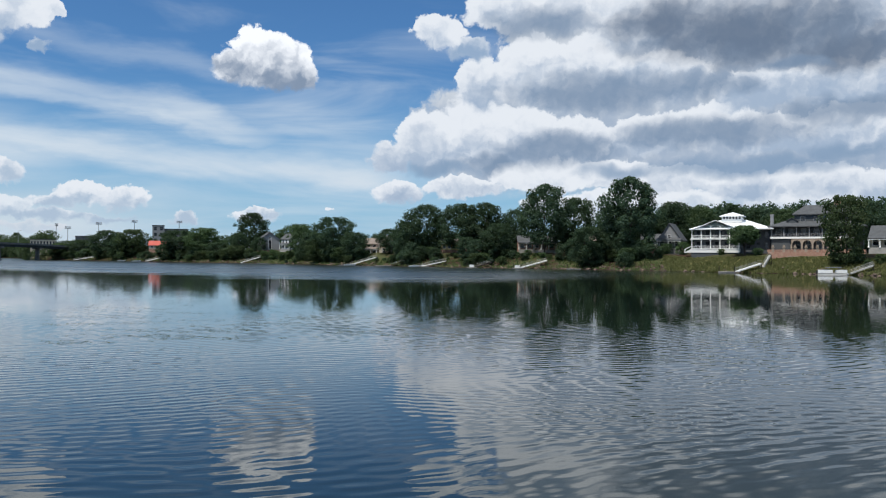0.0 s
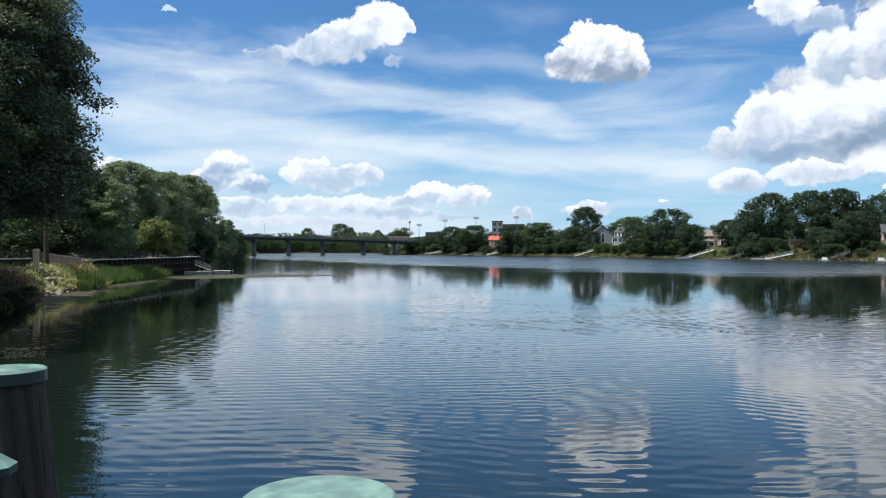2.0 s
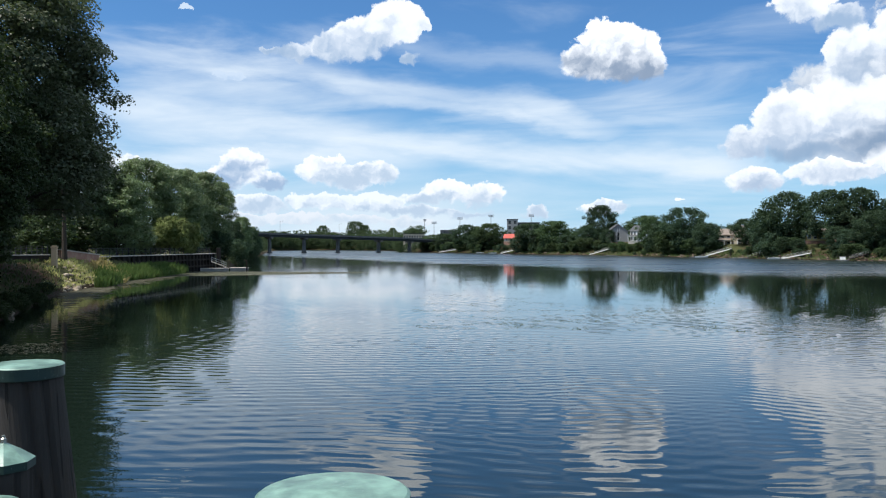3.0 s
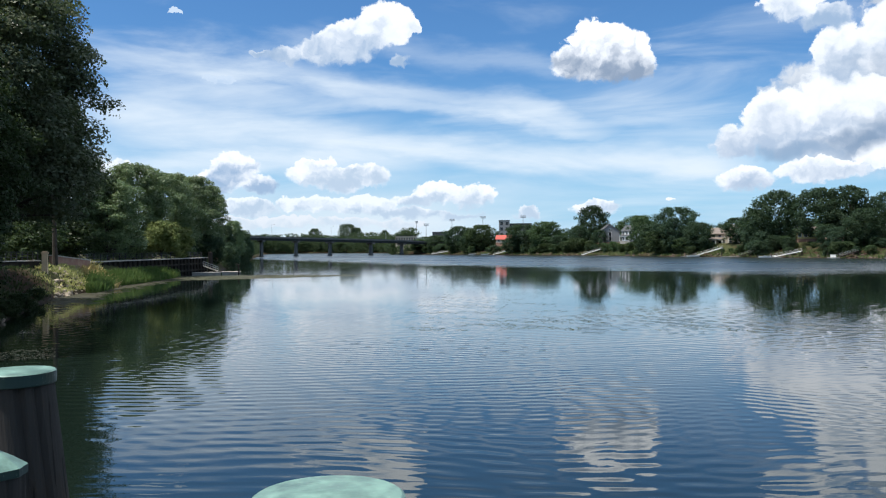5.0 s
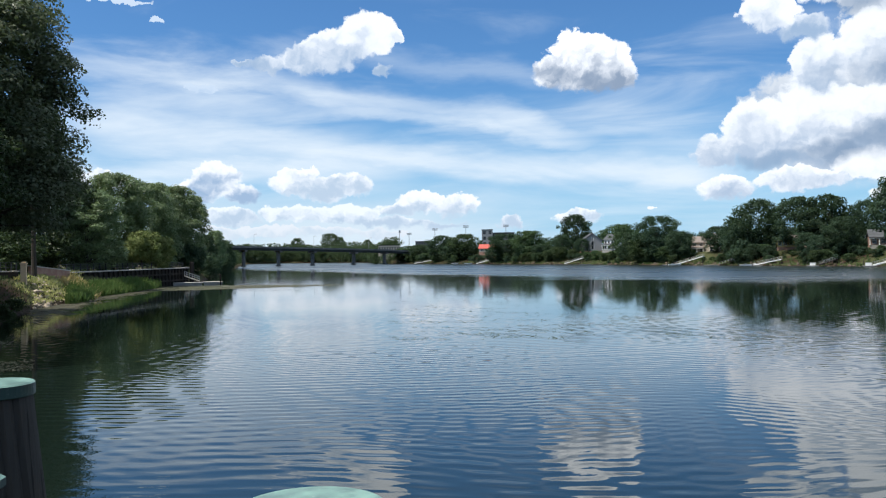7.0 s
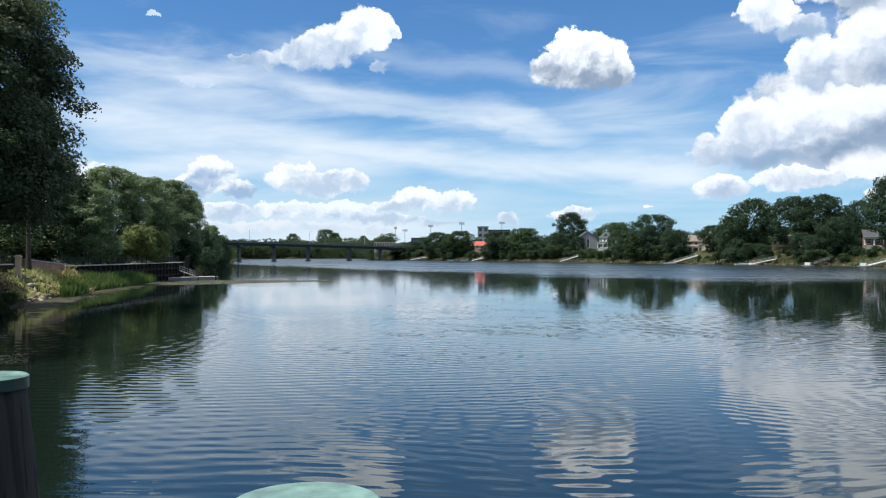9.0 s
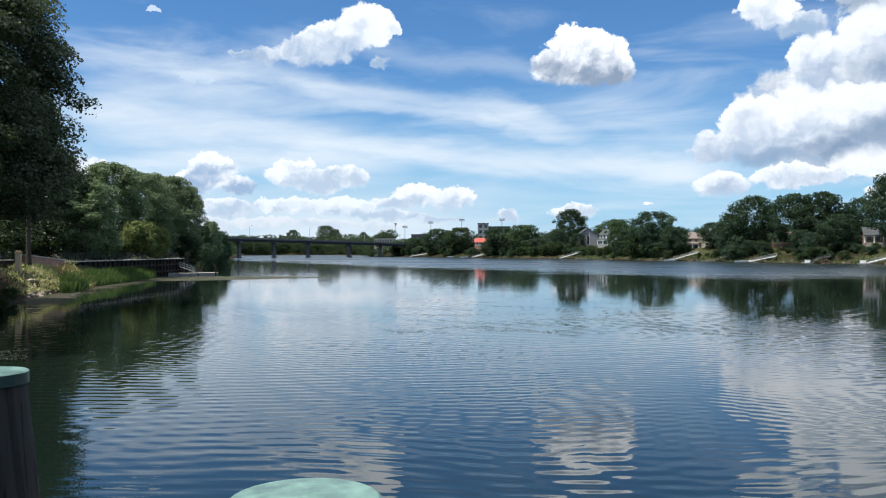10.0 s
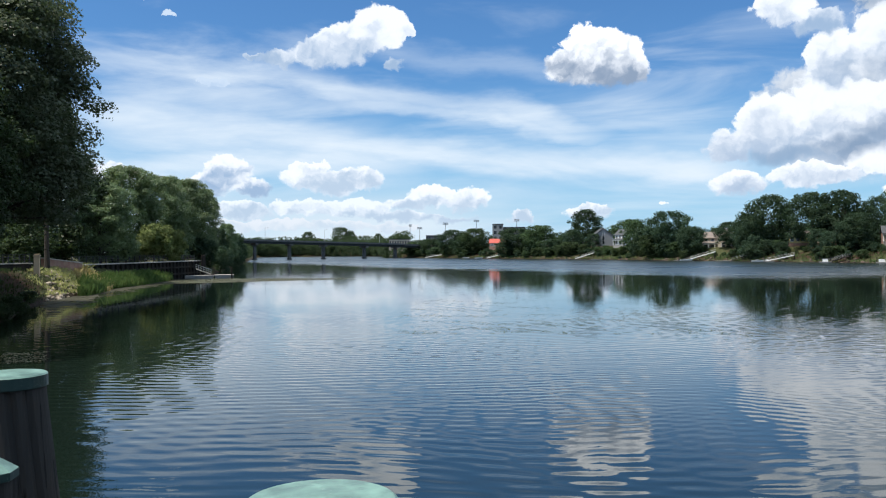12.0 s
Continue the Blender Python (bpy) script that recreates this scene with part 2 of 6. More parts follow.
# the grey undersides of the bank, seen from below
UNDERSIDES = (([(-20.5, 14.4, 9.1, 2.49), (-26.1, 13.0, 4.3, 1.94), (-15.2, 15.3, 4.9, 1.54)], (0.13, 0.185, 0.28, 1), 0.90),
              ([(-11.4, 11.1, 8.4, 1.29), (-6.8, 15.5, 4.8, 1.16), (-17.0, 11.2, 3.6, 1.04), (-7.8, 7.4, 4.9, 1.33), (-3.7, 6.5, 2.6, 0.9), (-17.7, 8.2, 7.6, 1.28), (-26.1, 9.1, 4.3, 1.1), (-22.9, 12.3, 3.0, 0.61)], (0.20, 0.295, 0.44, 1), 0.84),
              ([(-20.5, 5.8, 8.5, 0.84), (-12.2, 5.8, 3.4, 0.67), (-26.4, 6.6, 3.1, 0.71), (0.2, 5.9, 2.7, 0.68)], (0.25, 0.37, 0.54, 1), 0.85))
SOFT, MILKY = (0.40, 0.51, 0.67, 1), (0.46, 0.58, 0.73, 1)
for name, depth, lit, shade in (
        ("bank_mass", 16.0, (0.66, 0.72, 0.80, 1), (0.38, 0.48, 0.63, 1)),
        ("low_haze", 1.2, PEARL, (0.56, 0.67, 0.79, 1)), ("low_row", 1.5, (0.80, 0.87, 0.95, 1), MILKY), ("low_right", 1.5, WHITE, MILKY), ("low_mid", 1.9, WHITE, MILKY), ("low_west", 2.9, WHITE, MILKY),
        ("low_far_west", 3.2, WHITE, PALE), ("bank_floor", 2.2, WHITE, MILKY), ("bank_foot", 2.0, WHITE, SOFT), ("bank_low", 2.5, WHITE, SOFT), ("bank_nose", 3.4, WHITE, SOFT),
        ("bank_mid", 4.0, WHITE, SOFT), ("bank_wisp", 2.4, WHITE, PALE), ("bank_crest", 4.0, WHITE, SOFT), ("bank_top", 5.0, WHITE, SOFT), ("puff_mid", 3.4, (1.06, 1.10, 1.16, 1), GREY),
        ("puff_west", 3.2, WHITE, PALE), ("puff_small", 0.8, (0.56, 0.68, 0.84, 1), (0.40, 0.55, 0.76, 1))):
    picture = cloud(picture, *CLOUDS[name], depth, lit, shade, 1.15 if name.startswith("bank") else 1.9 if name.startswith("low") else 1.1)
loose = W.vec("ADD", flat, W.vec("MULTIPLY", W.vec("SUBTRACT", wide, (0.5, 0.5, 0.5)), (5.0, 2.0, 0)))
loose = W.vec("ADD", loose, W.vec("MULTIPLY", W.vec("SUBTRACT", fine, (0.5, 0.5, 0.5)), (0.9, 0.45, 0)))
for patches, colour, strength in UNDERSIDES:
    field = None
    for b, h, rb, rh in patches:
        q = W.vec("MULTIPLY", W.vec("SUBTRACT", loose, (b, h, 0)), (1 / rb, 1 / rh, 0))
        f = W.math("SUBTRACT", 1.0, W.vec("DOT_PRODUCT", q, q))
        field = f if field is None else W.math("SMOOTH_MAX", field, f, 0.2)
    shadow = W.math("ADD", W.math("ADD", field, W.math("MULTIPLY", W.math("SUBTRACT", lumps, 0.5), 0.85)), W.math("MULTIPLY", relief, -0.55))
    picture = W.mix(W.math("MULTIPLY", W.span(shadow, -0.25, 1.05), strength), picture, colour)
# scattered fair-weather clouds over the unseen sky, made denser to brighten the water
rest = W.noise(W.vec("MULTIPLY", way, (3.0, 3.0, 5.0)), 1.0, 6.0, 0.55)
rest = W.math("MULTIPLY", W.span(rest, 0.49, 0.64), W.span(height, 19.0, 26.0))
picture = W.mix(rest, picture, (0.70, 0.78, 0.88, 1))
ground_glow = W.span(height, -0.4, -3.0)
picture = W.mix(ground_glow, picture, (0.05, 0.07, 0.08, 1))
W.node("ShaderNodeOutputWorld", {0: W.node("ShaderNodeBackground", {"Color": picture, "Strength": 1.0}).outputs[0]})

sun = new("sun", bpy.data.lights.new("sun", "SUN"))
sun.data.energy, sun.data.angle, sun.data.color = 5.0, radians(0.55), (1.0, 0.95, 0.87)
sx, sy = polar(SUN_BEARING, math.cos(radians(SUN_HEIGHT)) * 500)
sun.matrix_world = look((sx, sy, 500 * math.sin(radians(SUN_HEIGHT))), (0, 0, 0))


# ---- materials ----
def material(name, colour, rough=0.7, metal=0.0, vary=0.25, scale=1.0, bump=0.0, bump_scale=None, tint=None, per_piece=0.0, stretch=(1, 1, 1), specular=0.4):
    """A surface with grain and stains at two scales; tint is the second colour of the stains."""
    m = bpy.data.materials.new(name)
    m.use_nodes = True
    k = Nodes(m.node_tree)
    shader = m.node_tree.nodes["Principled BSDF"]
    where = k.node("ShaderNodeTexCoord").outputs["Object"]
    where = k.vec("MULTIPLY", where, stretch)
    big = k.noise(where, scale, 4.0, 0.6)
    small = k.noise(where, scale * 9, 5.0, 0.65)
    tint = tint or tuple(c * 0.55 for c in colour)
    f = k.math("ADD", k.math("MULTIPLY", k.span(big, 0.35, 0.7), vary * 1.6), k.math("MULTIPLY", k.span(small, 0.3, 0.75), vary), clamp=True)
    c = k.mix(f, (*colour, 1), (*tint, 1))
    if per_piece:
        r = k.node("ShaderNodeObjectInfo").outputs["Random"]
        hsv = k.node("ShaderNodeHueSaturation", {"Color": c, "Value": k.span(r, 0, 1, 1 - per_piece, 1 + per_piece, False), "Hue": 0.5})
        c = hsv.outputs[0]
    k.put(shader.inputs["Base Color"], c)
    k.put(shader.inputs["Roughness"], k.span(small, 0.2, 0.8, max(rough - 0.12, 0.02), min(rough + 0.12, 1.0)))
    shader.inputs["Metallic"].default_value = metal
    shader.inputs["Specular IOR Level"].default_value = specular
    if bump:
        n = k.node("ShaderNodeBump", {"Height": k.noise(where, bump_scale or scale * 6, 5.0, 0.65), "Distance": bump, "Strength": 0.9})
        k.put(shader.inputs["Normal"], n.outputs[0])
    return m


def leaf_material(name, colour, dry, through_light=0.35, rough=0.65, gloss=0.15):
    """Leaves: each its own green, waxy, with light that comes through."""
    m = bpy.data.materials.new(name)
    m.use_nodes = True
    k = Nodes(m.node_tree)
    shader = m.node_tree.nodes["Principled BSDF"]
    out = m.node_tree.nodes["Material Output"]
    each = k.node("ShaderNodeNewGeometry").outputs["Random Per Island"]
    tree = k.node("ShaderNodeObjectInfo").outputs["Random"]
    patch = k.noise(k.node("ShaderNodeTexCoord").outputs["Object"], 2.2, 2.0)
    c = k.mix(k.math("MULTIPLY", each, k.span(patch, 0.3, 0.75, 0.2, 1.0)), (*colour, 1), (*dry, 1))
    hsv = k.node("ShaderNodeHueSaturation", {"Color": c, "Hue": k.span(tree, 0, 1, 0.485, 0.515, False), "Value": k.span(tree, 0, 1, 0.8, 1.2, False), "Saturation": 1.0})
    k.put(shader.inputs["Base Color"], hsv.outputs[0])
    shader.inputs["Roughness"].default_value = rough
    shader.inputs["Specular IOR Level"].default_value = gloss
    glow = k.node("ShaderNodeBsdfTranslucent", {"Color": k.mix(0.4, hsv.outputs[0], (0.12, 0.19, 0.04, 1))})
    both = k.node("ShaderNodeMixShader", {0: through_light, 1: shader.outputs[0], 2: glow.outputs[0]})
    k.put(out.inputs["Surface"], both.outputs[0])
    return m


LEAF = leaf_material("broad_leaves", (0.030, 0.058, 0.036), (0.058, 0.088, 0.048), 0.30)
LEAF_OLIVE = leaf_material("olive_leaves", (0.042, 0.072, 0.034), (0.078, 0.110, 0.050), 0.33)
LEAF_LIGHT = leaf_material("light_leaves", (0.15, 0.19, 0.065), (0.27, 0.29, 0.11), 0.40)
LEAF_DEEP = leaf_material("deep_leaves", (0.052, 0.090, 0.040), (0.090, 0.128, 0.054), 0.40)
LEAF_FAR = leaf_material("distant_leaves", (0.050, 0.085, 0.045), (0.085, 0.12, 0.06))
REED = leaf_material("reed_blades", (0.075, 0.16, 0.045), (0.20, 0.27, 0.09), 0.40)
DRY_GRASS = leaf_material("dry_grass_blades", (0.42, 0.34, 0.14), (0.55, 0.46, 0.22), 0.3)
BANK_GRASS = leaf_material("bank_grass_blades", (0.15, 0.18, 0.065), (0.33, 0.31, 0.14), 0.35)
# darker copy of the bank grass, with the far trees' shade in its colour
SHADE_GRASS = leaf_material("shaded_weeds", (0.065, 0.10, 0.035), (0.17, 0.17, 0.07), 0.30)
# near foliage in three tones: sun and shade are put into the colour
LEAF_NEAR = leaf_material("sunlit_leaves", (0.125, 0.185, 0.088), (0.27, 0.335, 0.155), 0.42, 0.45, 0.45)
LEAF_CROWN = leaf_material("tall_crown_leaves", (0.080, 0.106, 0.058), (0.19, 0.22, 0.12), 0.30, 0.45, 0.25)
LEAF_SHADED = leaf_material("shaded_leaves", (0.026, 0.041, 0.019), (0.070, 0.095, 0.036), 0.22, 0.50, 0.12)
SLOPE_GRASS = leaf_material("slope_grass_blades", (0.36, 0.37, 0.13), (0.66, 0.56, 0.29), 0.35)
ALGAE = leaf_material("algae_film", (0.085, 0.085, 0.055), (0.16, 0.15, 0.10), 0.1)
WEED = leaf_material("water_weed", (0.05, 0.065, 0.025), (0.12, 0.12, 0.05), 0.2)
BARK = material("bark", (0.065, 0.052, 0.04), 0.9, vary=0.5, scale=3.0, bump=0.02)
WHITE_PAINT = material("white_paint", (0.80, 0.80, 0.78), 0.5, vary=0.10, scale=0.6, tint=(0.62, 0.62, 0.58))
WHITE_ROOF = material("white_metal_roof", (0.82, 0.84, 0.85), 0.35, vary=0.10, scale=0.3, tint=(0.66, 0.68, 0.70))
GREY_ROOF = material("grey_shingles", (0.085, 0.09, 0.095), 0.85, vary=0.35, scale=0.8, bump=0.02)
BROWN_ROOF = material("brown_shingles", (0.24, 0.20, 0.17), 0.85, vary=0.35, scale=0.8, bump=0.02)
GREEN_TRIM = material("sage_boards", (0.16, 0.20, 0.18), 0.7, vary=0.2, scale=0.5)
BRICK = material("red_brick", (0.30, 0.15, 0.11), 0.85, vary=0.4, scale=1.2, tint=(0.40, 0.27, 0.20), bump=0.01)
STONE_TAN = material("tan_masonry", (0.36, 0.29, 0.23), 0.85, vary=0.3, scale=0.8)
SIDING_GREY = material("grey_siding", (0.24, 0.245, 0.255), 0.75, vary=0.15, scale=0.4, stretch=(0.2, 0.2, 4))
SIDING_DARK = material("slate_siding", (0.075, 0.083, 0.09), 0.75, vary=0.2, scale=0.5)
SIDING_BEIGE = material("beige_siding", (0.48, 0.42, 0.33), 0.75, vary=0.15, scale=0.4)
YELLOW_PAINT = material("yellow_siding", (0.62, 0.50, 0.22), 0.7, vary=0.15, scale=0.4)
RED_ROOF = material("red_sheet_roof", (0.50, 0.10, 0.07), 0.55, vary=0.2, scale=0.4)
GLASS_DARK = material("window_glass", (0.02, 0.024, 0.03), 0.08, vary=0.1, scale=0.4, specular=0.6)
CONCRETE = material("concrete", (0.36, 0.35, 0.33), 0.85, vary=0.35, scale=0.4, bump=0.01)
OLD_CONCRETE = material("weathered_concrete", (0.17, 0.17, 0.165), 0.9, vary=0.4, scale=0.3, bump=0.01)
GIRDER = material("girder_paint", (0.060, 0.065, 0.068), 0.7, specular=0.15, vary=0.3, scale=0.2)
STEEL = material("galvanised_steel", (0.42, 0.43, 0.44), 0.45, 0.7, vary=0.2, scale=0.5)
ALU = material("dock_aluminium", (0.50, 0.49, 0.46), 0.5, 0.2, vary=0.2, scale=0.7)
DECKING = material("grey_decking", (0.40, 0.37, 0.33), 0.85, vary=0.35, scale=1.0, stretch=(1, 0.2, 1))
DARK_TIMBER = material("creosoted_timber", (0.019, 0.017, 0.015), 0.85, vary=0.5, scale=1.2, stretch=(1, 1, 0.15), tint=(0.042, 0.036, 0.031), bump=0.01, per_piece=0.25, specular=0.1)
ROCK = material("riprap_rock", (0.20, 0.145, 0.11), 0.9, vary=0.5, scale=0.5, bump=0.05, per_piece=0.3, tint=(0.07, 0.05, 0.04))
PALE_ROCK = material("pale_riprap", (0.50, 0.41, 0.31), 0.9, vary=0.4, scale=1.5, bump=0.05, per_piece=0.3)
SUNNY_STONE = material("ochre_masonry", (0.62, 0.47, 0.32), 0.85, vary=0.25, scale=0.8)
PAVING = material("pale_path", (0.50, 0.46, 0.41), 0.9, vary=0.25, scale=0.5)
FIBREGLASS = material("boat_hull", (0.78, 0.78, 0.76), 0.3, vary=0.08, scale=0.5)
CANVAS = material("boat_canvas", (0.20, 0.22, 0.25), 0.8, vary=0.15, scale=1.0)
CAR_PAINT = material("silver_car_paint", (0.55, 0.56, 0.58), 0.3, 0.3, vary=0.05, scale=1.0)
RUBBER = material("tyre_rubber", (0.03, 0.03, 0.03), 0.8, vary=0.2, scale=4.0)


def bank_material():
    """River bank: grass, bare earth and leaf litter by patches, wet and dark at the water's edge."""
    m = bpy.data.materials.new("bank_ground")
    m.use_nodes = True
    k = Nodes(m.node_tree)
    shader = m.node_tree.nodes["Principled BSDF"]
    where = k.node("ShaderNodeTexCoord").outputs["Object"]
    up = k.node("ShaderNodeSeparateXYZ", {0: where}).outputs[2]
    patch = k.noise(where, 0.06, 4.0, 0.6)
    tuft = k.noise(where, 0.9, 5.0, 0.7)
    grain = k.noise(where, 6.0, 4.0, 0.7)
    grass = k.mix(tuft, (0.036, 0.047, 0.019, 1), (0.088, 0.090, 0.042, 1))
    # bare earth toned very dark, putting the near bank's tree shade into its colour
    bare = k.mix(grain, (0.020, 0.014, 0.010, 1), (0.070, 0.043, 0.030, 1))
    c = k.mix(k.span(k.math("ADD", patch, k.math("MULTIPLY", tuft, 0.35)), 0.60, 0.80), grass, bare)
    mud = k.span(k.math("ADD", up, k.math("MULTIPLY", tuft, 0.8)), 1.1, 0.5)
    c = k.mix(mud, c, (0.040, 0.029, 0.021, 1))
    k.put(shader.inputs["Base Color"], c)
    k.put(shader.inputs["Roughness"], k.span(mud, 0, 1, 0.95, 0.8))
    shader.inputs["Specular IOR Level"].default_value = 0.06
    n = k.node("ShaderNodeBump", {"Height": k.math("ADD", tuft, grain), "Distance": 0.15, "Strength": 0.7})
    k.put(shader.inputs["Normal"], n.outputs[0])
    return m


def water_material():
    """Slow river water: mirror-flat reaches, long low ripples near the landing, wind-ruffled lanes along the far side."""
    m = bpy.data.materials.new("river_water")
    m.use_nodes = True
    k = Nodes(m.node_tree)
    shader = m.node_tree.nodes["Principled BSDF"]
    where = k.node("ShaderNodeTexCoord").outputs["Object"]
    reach = k.vec("LENGTH", where)
    wobble = k.vec("SUBTRACT", k.noise(where, 0.045, 2.0, 0.5, "Color"), (0.5, 0.5, 0.5))
    tremble = k.vec("SUBTRACT", k.noise(where, 0.30, 2.0, 0.5, "Color"), (0.5, 0.5, 0.5))
    drift = k.vec("ADD", where, k.vec("ADD", k.vec("MULTIPLY", wobble, (5, 5, 0)), k.vec("MULTIPLY", tremble, (0.45, 0.45, 0))))

    def train(toward, wave, high, seed):
        """A train of long-crested ripples that comes and goes over the river."""
        a = radians(toward)
        phase = k.math("MULTIPLY", k.vec("DOT_PRODUCT", drift, (-math.sin(a), math.cos(a), 0)), 2 * math.pi / wave)
        here = k.span(k.noise(k.vec("ADD", where, (seed * 37.0, seed * 11.0, 0)), 0.07, 2.0, 0.5), 0.36, 0.64, 0.12, 1.3)
        return k.math("MULTIPLY", k.math("MULTIPLY", k.math("SINE", phase), here), high)

    h = None
    for toward, wave, high, seed in ((30, 0.78, 0.0029, 1), (9, 0.62, 0.0017, 2), (47, 0.55, 0.0011, 3), (22, 0.34, 0.0004, 4), (-14, 0.70, 0.0018, 5), (26, 1.5, 0.0016, 6)):
        one = train(toward, wave, high, seed)
        h = one if h is None else k.math("ADD", h, one)
    a24 = k.node("ShaderNodeMapping", {"Vector": drift, "Rotation": (0, 0, radians(-24))}).outputs[0]
    h = k.math("ADD", h, k.math("MULTIPLY", k.noise(k.vec("MULTIPLY", a24, (0.22, 1.0, 1)), 1.5, 2.0, 0.45), 0.0035))
    chop = k.noise(k.vec("MULTIPLY", a24, (0.5, 1.0, 1)), 5.0, 2.0, 0.5)
    patch = k.noise(k.vec("MULTIPLY", where, (0.35, 1.0, 1)), 0.035, 3.0, 0.55)
    calm = k.span(patch, 0.35, 0.65, 0.6, 1.2)
    near = k.span(reach, 98.0, 22.0, 0.09, 1.0)
    h = k.math("MULTIPLY", h, k.math("MULTIPLY", calm, near))
    lanes = k.noise(k.vec("MULTIPLY", k.node("ShaderNodeMapping", {"Vector": where, "Rotation": (0, 0, radians(-20))}).outputs[0], (0.006, 0.05, 1)), 1.0, 3.0, 0.6)
    xyz = k.node("ShaderNodeSeparateXYZ", {0: where})
    # the breeze keeps to the far side; its edge runs in a wide V across the river
    edge = k.math("MAXIMUM", k.math("MULTIPLY", xyz.outputs[0], -0.86), k.math("MULTIPLY", xyz.outputs[0], 1.23))
    fray = k.noise(k.vec("MULTIPLY", k.node("ShaderNodeMapping", {"Vector": where, "Rotation": (0, 0, radians(-5))}).outputs[0], (0.012, 0.09, 1)), 1.0, 4.0, 0.6)
    past = k.math("ADD", k.math("SUBTRACT", k.math("SUBTRACT", xyz.outputs[1], 137.0), edge), k.math("MULTIPLY", k.math("SUBTRACT", fray, 0.5), 60.0))
    wind = k.math("MULTIPLY", k.span(lanes, 0.25, 0.50, 0.45, 1.0), k.span(past, -14.0, 40.0))
    wind = k.math("MULTIPLY", wind, k.span(xyz.outputs[0], 60.0, 0.0, 0.45, 1.0))
    h = k.math("ADD", h, k.math("MULTIPLY", chop, k.span(wind, 0, 1, 0.0008, 0.011, False)))
    n = k.node("ShaderNodeBump", {"Height": h, "Distance": 1.0, "Strength": 1.0})
    k.put(shader.inputs["Normal"], n.outputs[0])
    murk = k.mix(k.noise(where, 0.03, 2.0), (0.005, 0.011, 0.008, 1), (0.008, 0.014, 0.010, 1))
    k.put(shader.inputs["Base Color"], murk)
    k.put(shader.inputs["Roughness"], k.math("ADD", k.span(wind, 0, 1, 0.0, 0.24, False), k.span(reach, 30.0, 180.0, 0.02, 0.05)))
    shader.inputs["IOR"].default_value = 1.56
    shader.inputs["Specular IOR Level"].default_value = 0.5
    shader.inputs["Specular Tint"].default_value = (0.93, 1.0, 1.03, 1)
    return m


# ---- river bed, banks and water ----
# bearing and distance of the waterline, right round the landing
SHORE = [(-180, 14), (-150, 30), (-138, 700), (-122, 800), (-108, 330), (-90, 235), (-60, 205), (-40, 218), (-28.2, 238), (-26.1, 246), (-22.9, 252),
         (-19.5, 260), (-15.2, 276), (-12.2, 283), (-8.4, 298), (-4.5, 309), (-0.6, 325), (3.3, 351), (7.2, 383), (11, 424), (13.3, 461),
         (17.3, 505), (20.8, 579), (24.1, 660), (26.4, 690), (27.2, 960), (30, 1060), (33, 1090), (35.4, 1000), (36.0, 600), (36.5, 410), (37.3, 300),
         (38.4, 196), (40.0, 182), (41.3, 168), (42.0, 157), (43.8, 138), (45.5, 127), (46.3, 112), (47.5, 105), (48.8, 96), (50.4, 74), (51.9, 63), (60, 42), (75, 28), (95, 20), (130, 14), (180, 14)]
SHORE_A, SHORE_D = np.array([s[0] for s in SHORE], float), np.array([s[1] for s in SHORE], float)
shore_ring = np.array([polar(a, d) for a, d in SHORE])


def shore(bearing):
    return float(np.interp(bearing, SHORE_A, SHORE_D))


def inland(x, y):
    """Metres inland from the waterline; below nought on the river."""
    x, y = np.atleast_1d(np.asarray(x, float)), np.atleast_1d(np.asarray(y, float))
    best = np.full(x.shape, 1e9)
    for (ax, ay), (bx, by) in zip(shore_ring, shore_ring[1:]):
        dx, dy = bx - ax, by - ay
        s = np.clip(((x - ax) * dx + (y - ay) * dy) / (dx * dx + dy * dy + 1e-9), 0, 1)
        best = np.minimum(best, np.hypot(x - ax - s * dx, y - ay - s * dy))
    bearing = np.degrees(np.arctan2(-x, y))
    return np.where(np.hypot(x, y) > np.interp(bearing, SHORE_A, SHORE_D), best, -best)


def ground_z(x, y):
    """Height of the land; works on numbers and on arrays."""
    x, y = np.atleast_1d(np.asarray(x, float)), np.atleast_1d(np.asarray(y, float))
    s = inland(x, y)
    bearing = np.degrees(np.arctan2(-x, y))
    home = smooth((bearing - 36.0) / 1.5)
    lump = 0.5 * np.sin(x * 0.11 + 1.3) * np.sin(y * 0.093) + 0.3 * np.sin(x * 0.31 + y * 0.27)
    far = (6.0 + 1.6 * smooth((bearing - 6) / 5)) * smooth((s + 3) / 27) + 9.0 * smooth((s - 60) / 260) - 0.35 + lump * smooth(s / 12) * 0.8
    near = 3.6 * smooth((s + 1.0) / 6.5) - 0.30 + lump * 0.25 * smooth(s / 4) + 3.0 * smooth((s - 40) / 200)
    land = far * (1 - home) + near * home
    return np.where(s < 0, np.maximum(-0.3 + s * 0.25, -3.0), land)


def gz(x, y):
    return float(ground_z(x, y)[0])


def sheet(bearings, dists, height):
    a, d = np.meshgrid(np.radians(bearings), dists)
    x, y = -d * np.sin(a), d * np.cos(a)
    z = height(x.ravel(), y.ravel())
    rows, cols = a.shape
    idx = np.arange(rows * cols).reshape(rows, cols)
    f = np.stack([idx[:-1, :-1], idx[1:, :-1], idx[1:, 1:], idx[:-1, 1:]], -1).reshape(-1, 4)
    return np.stack([x.ravel(), y.ravel(), z], -1), f


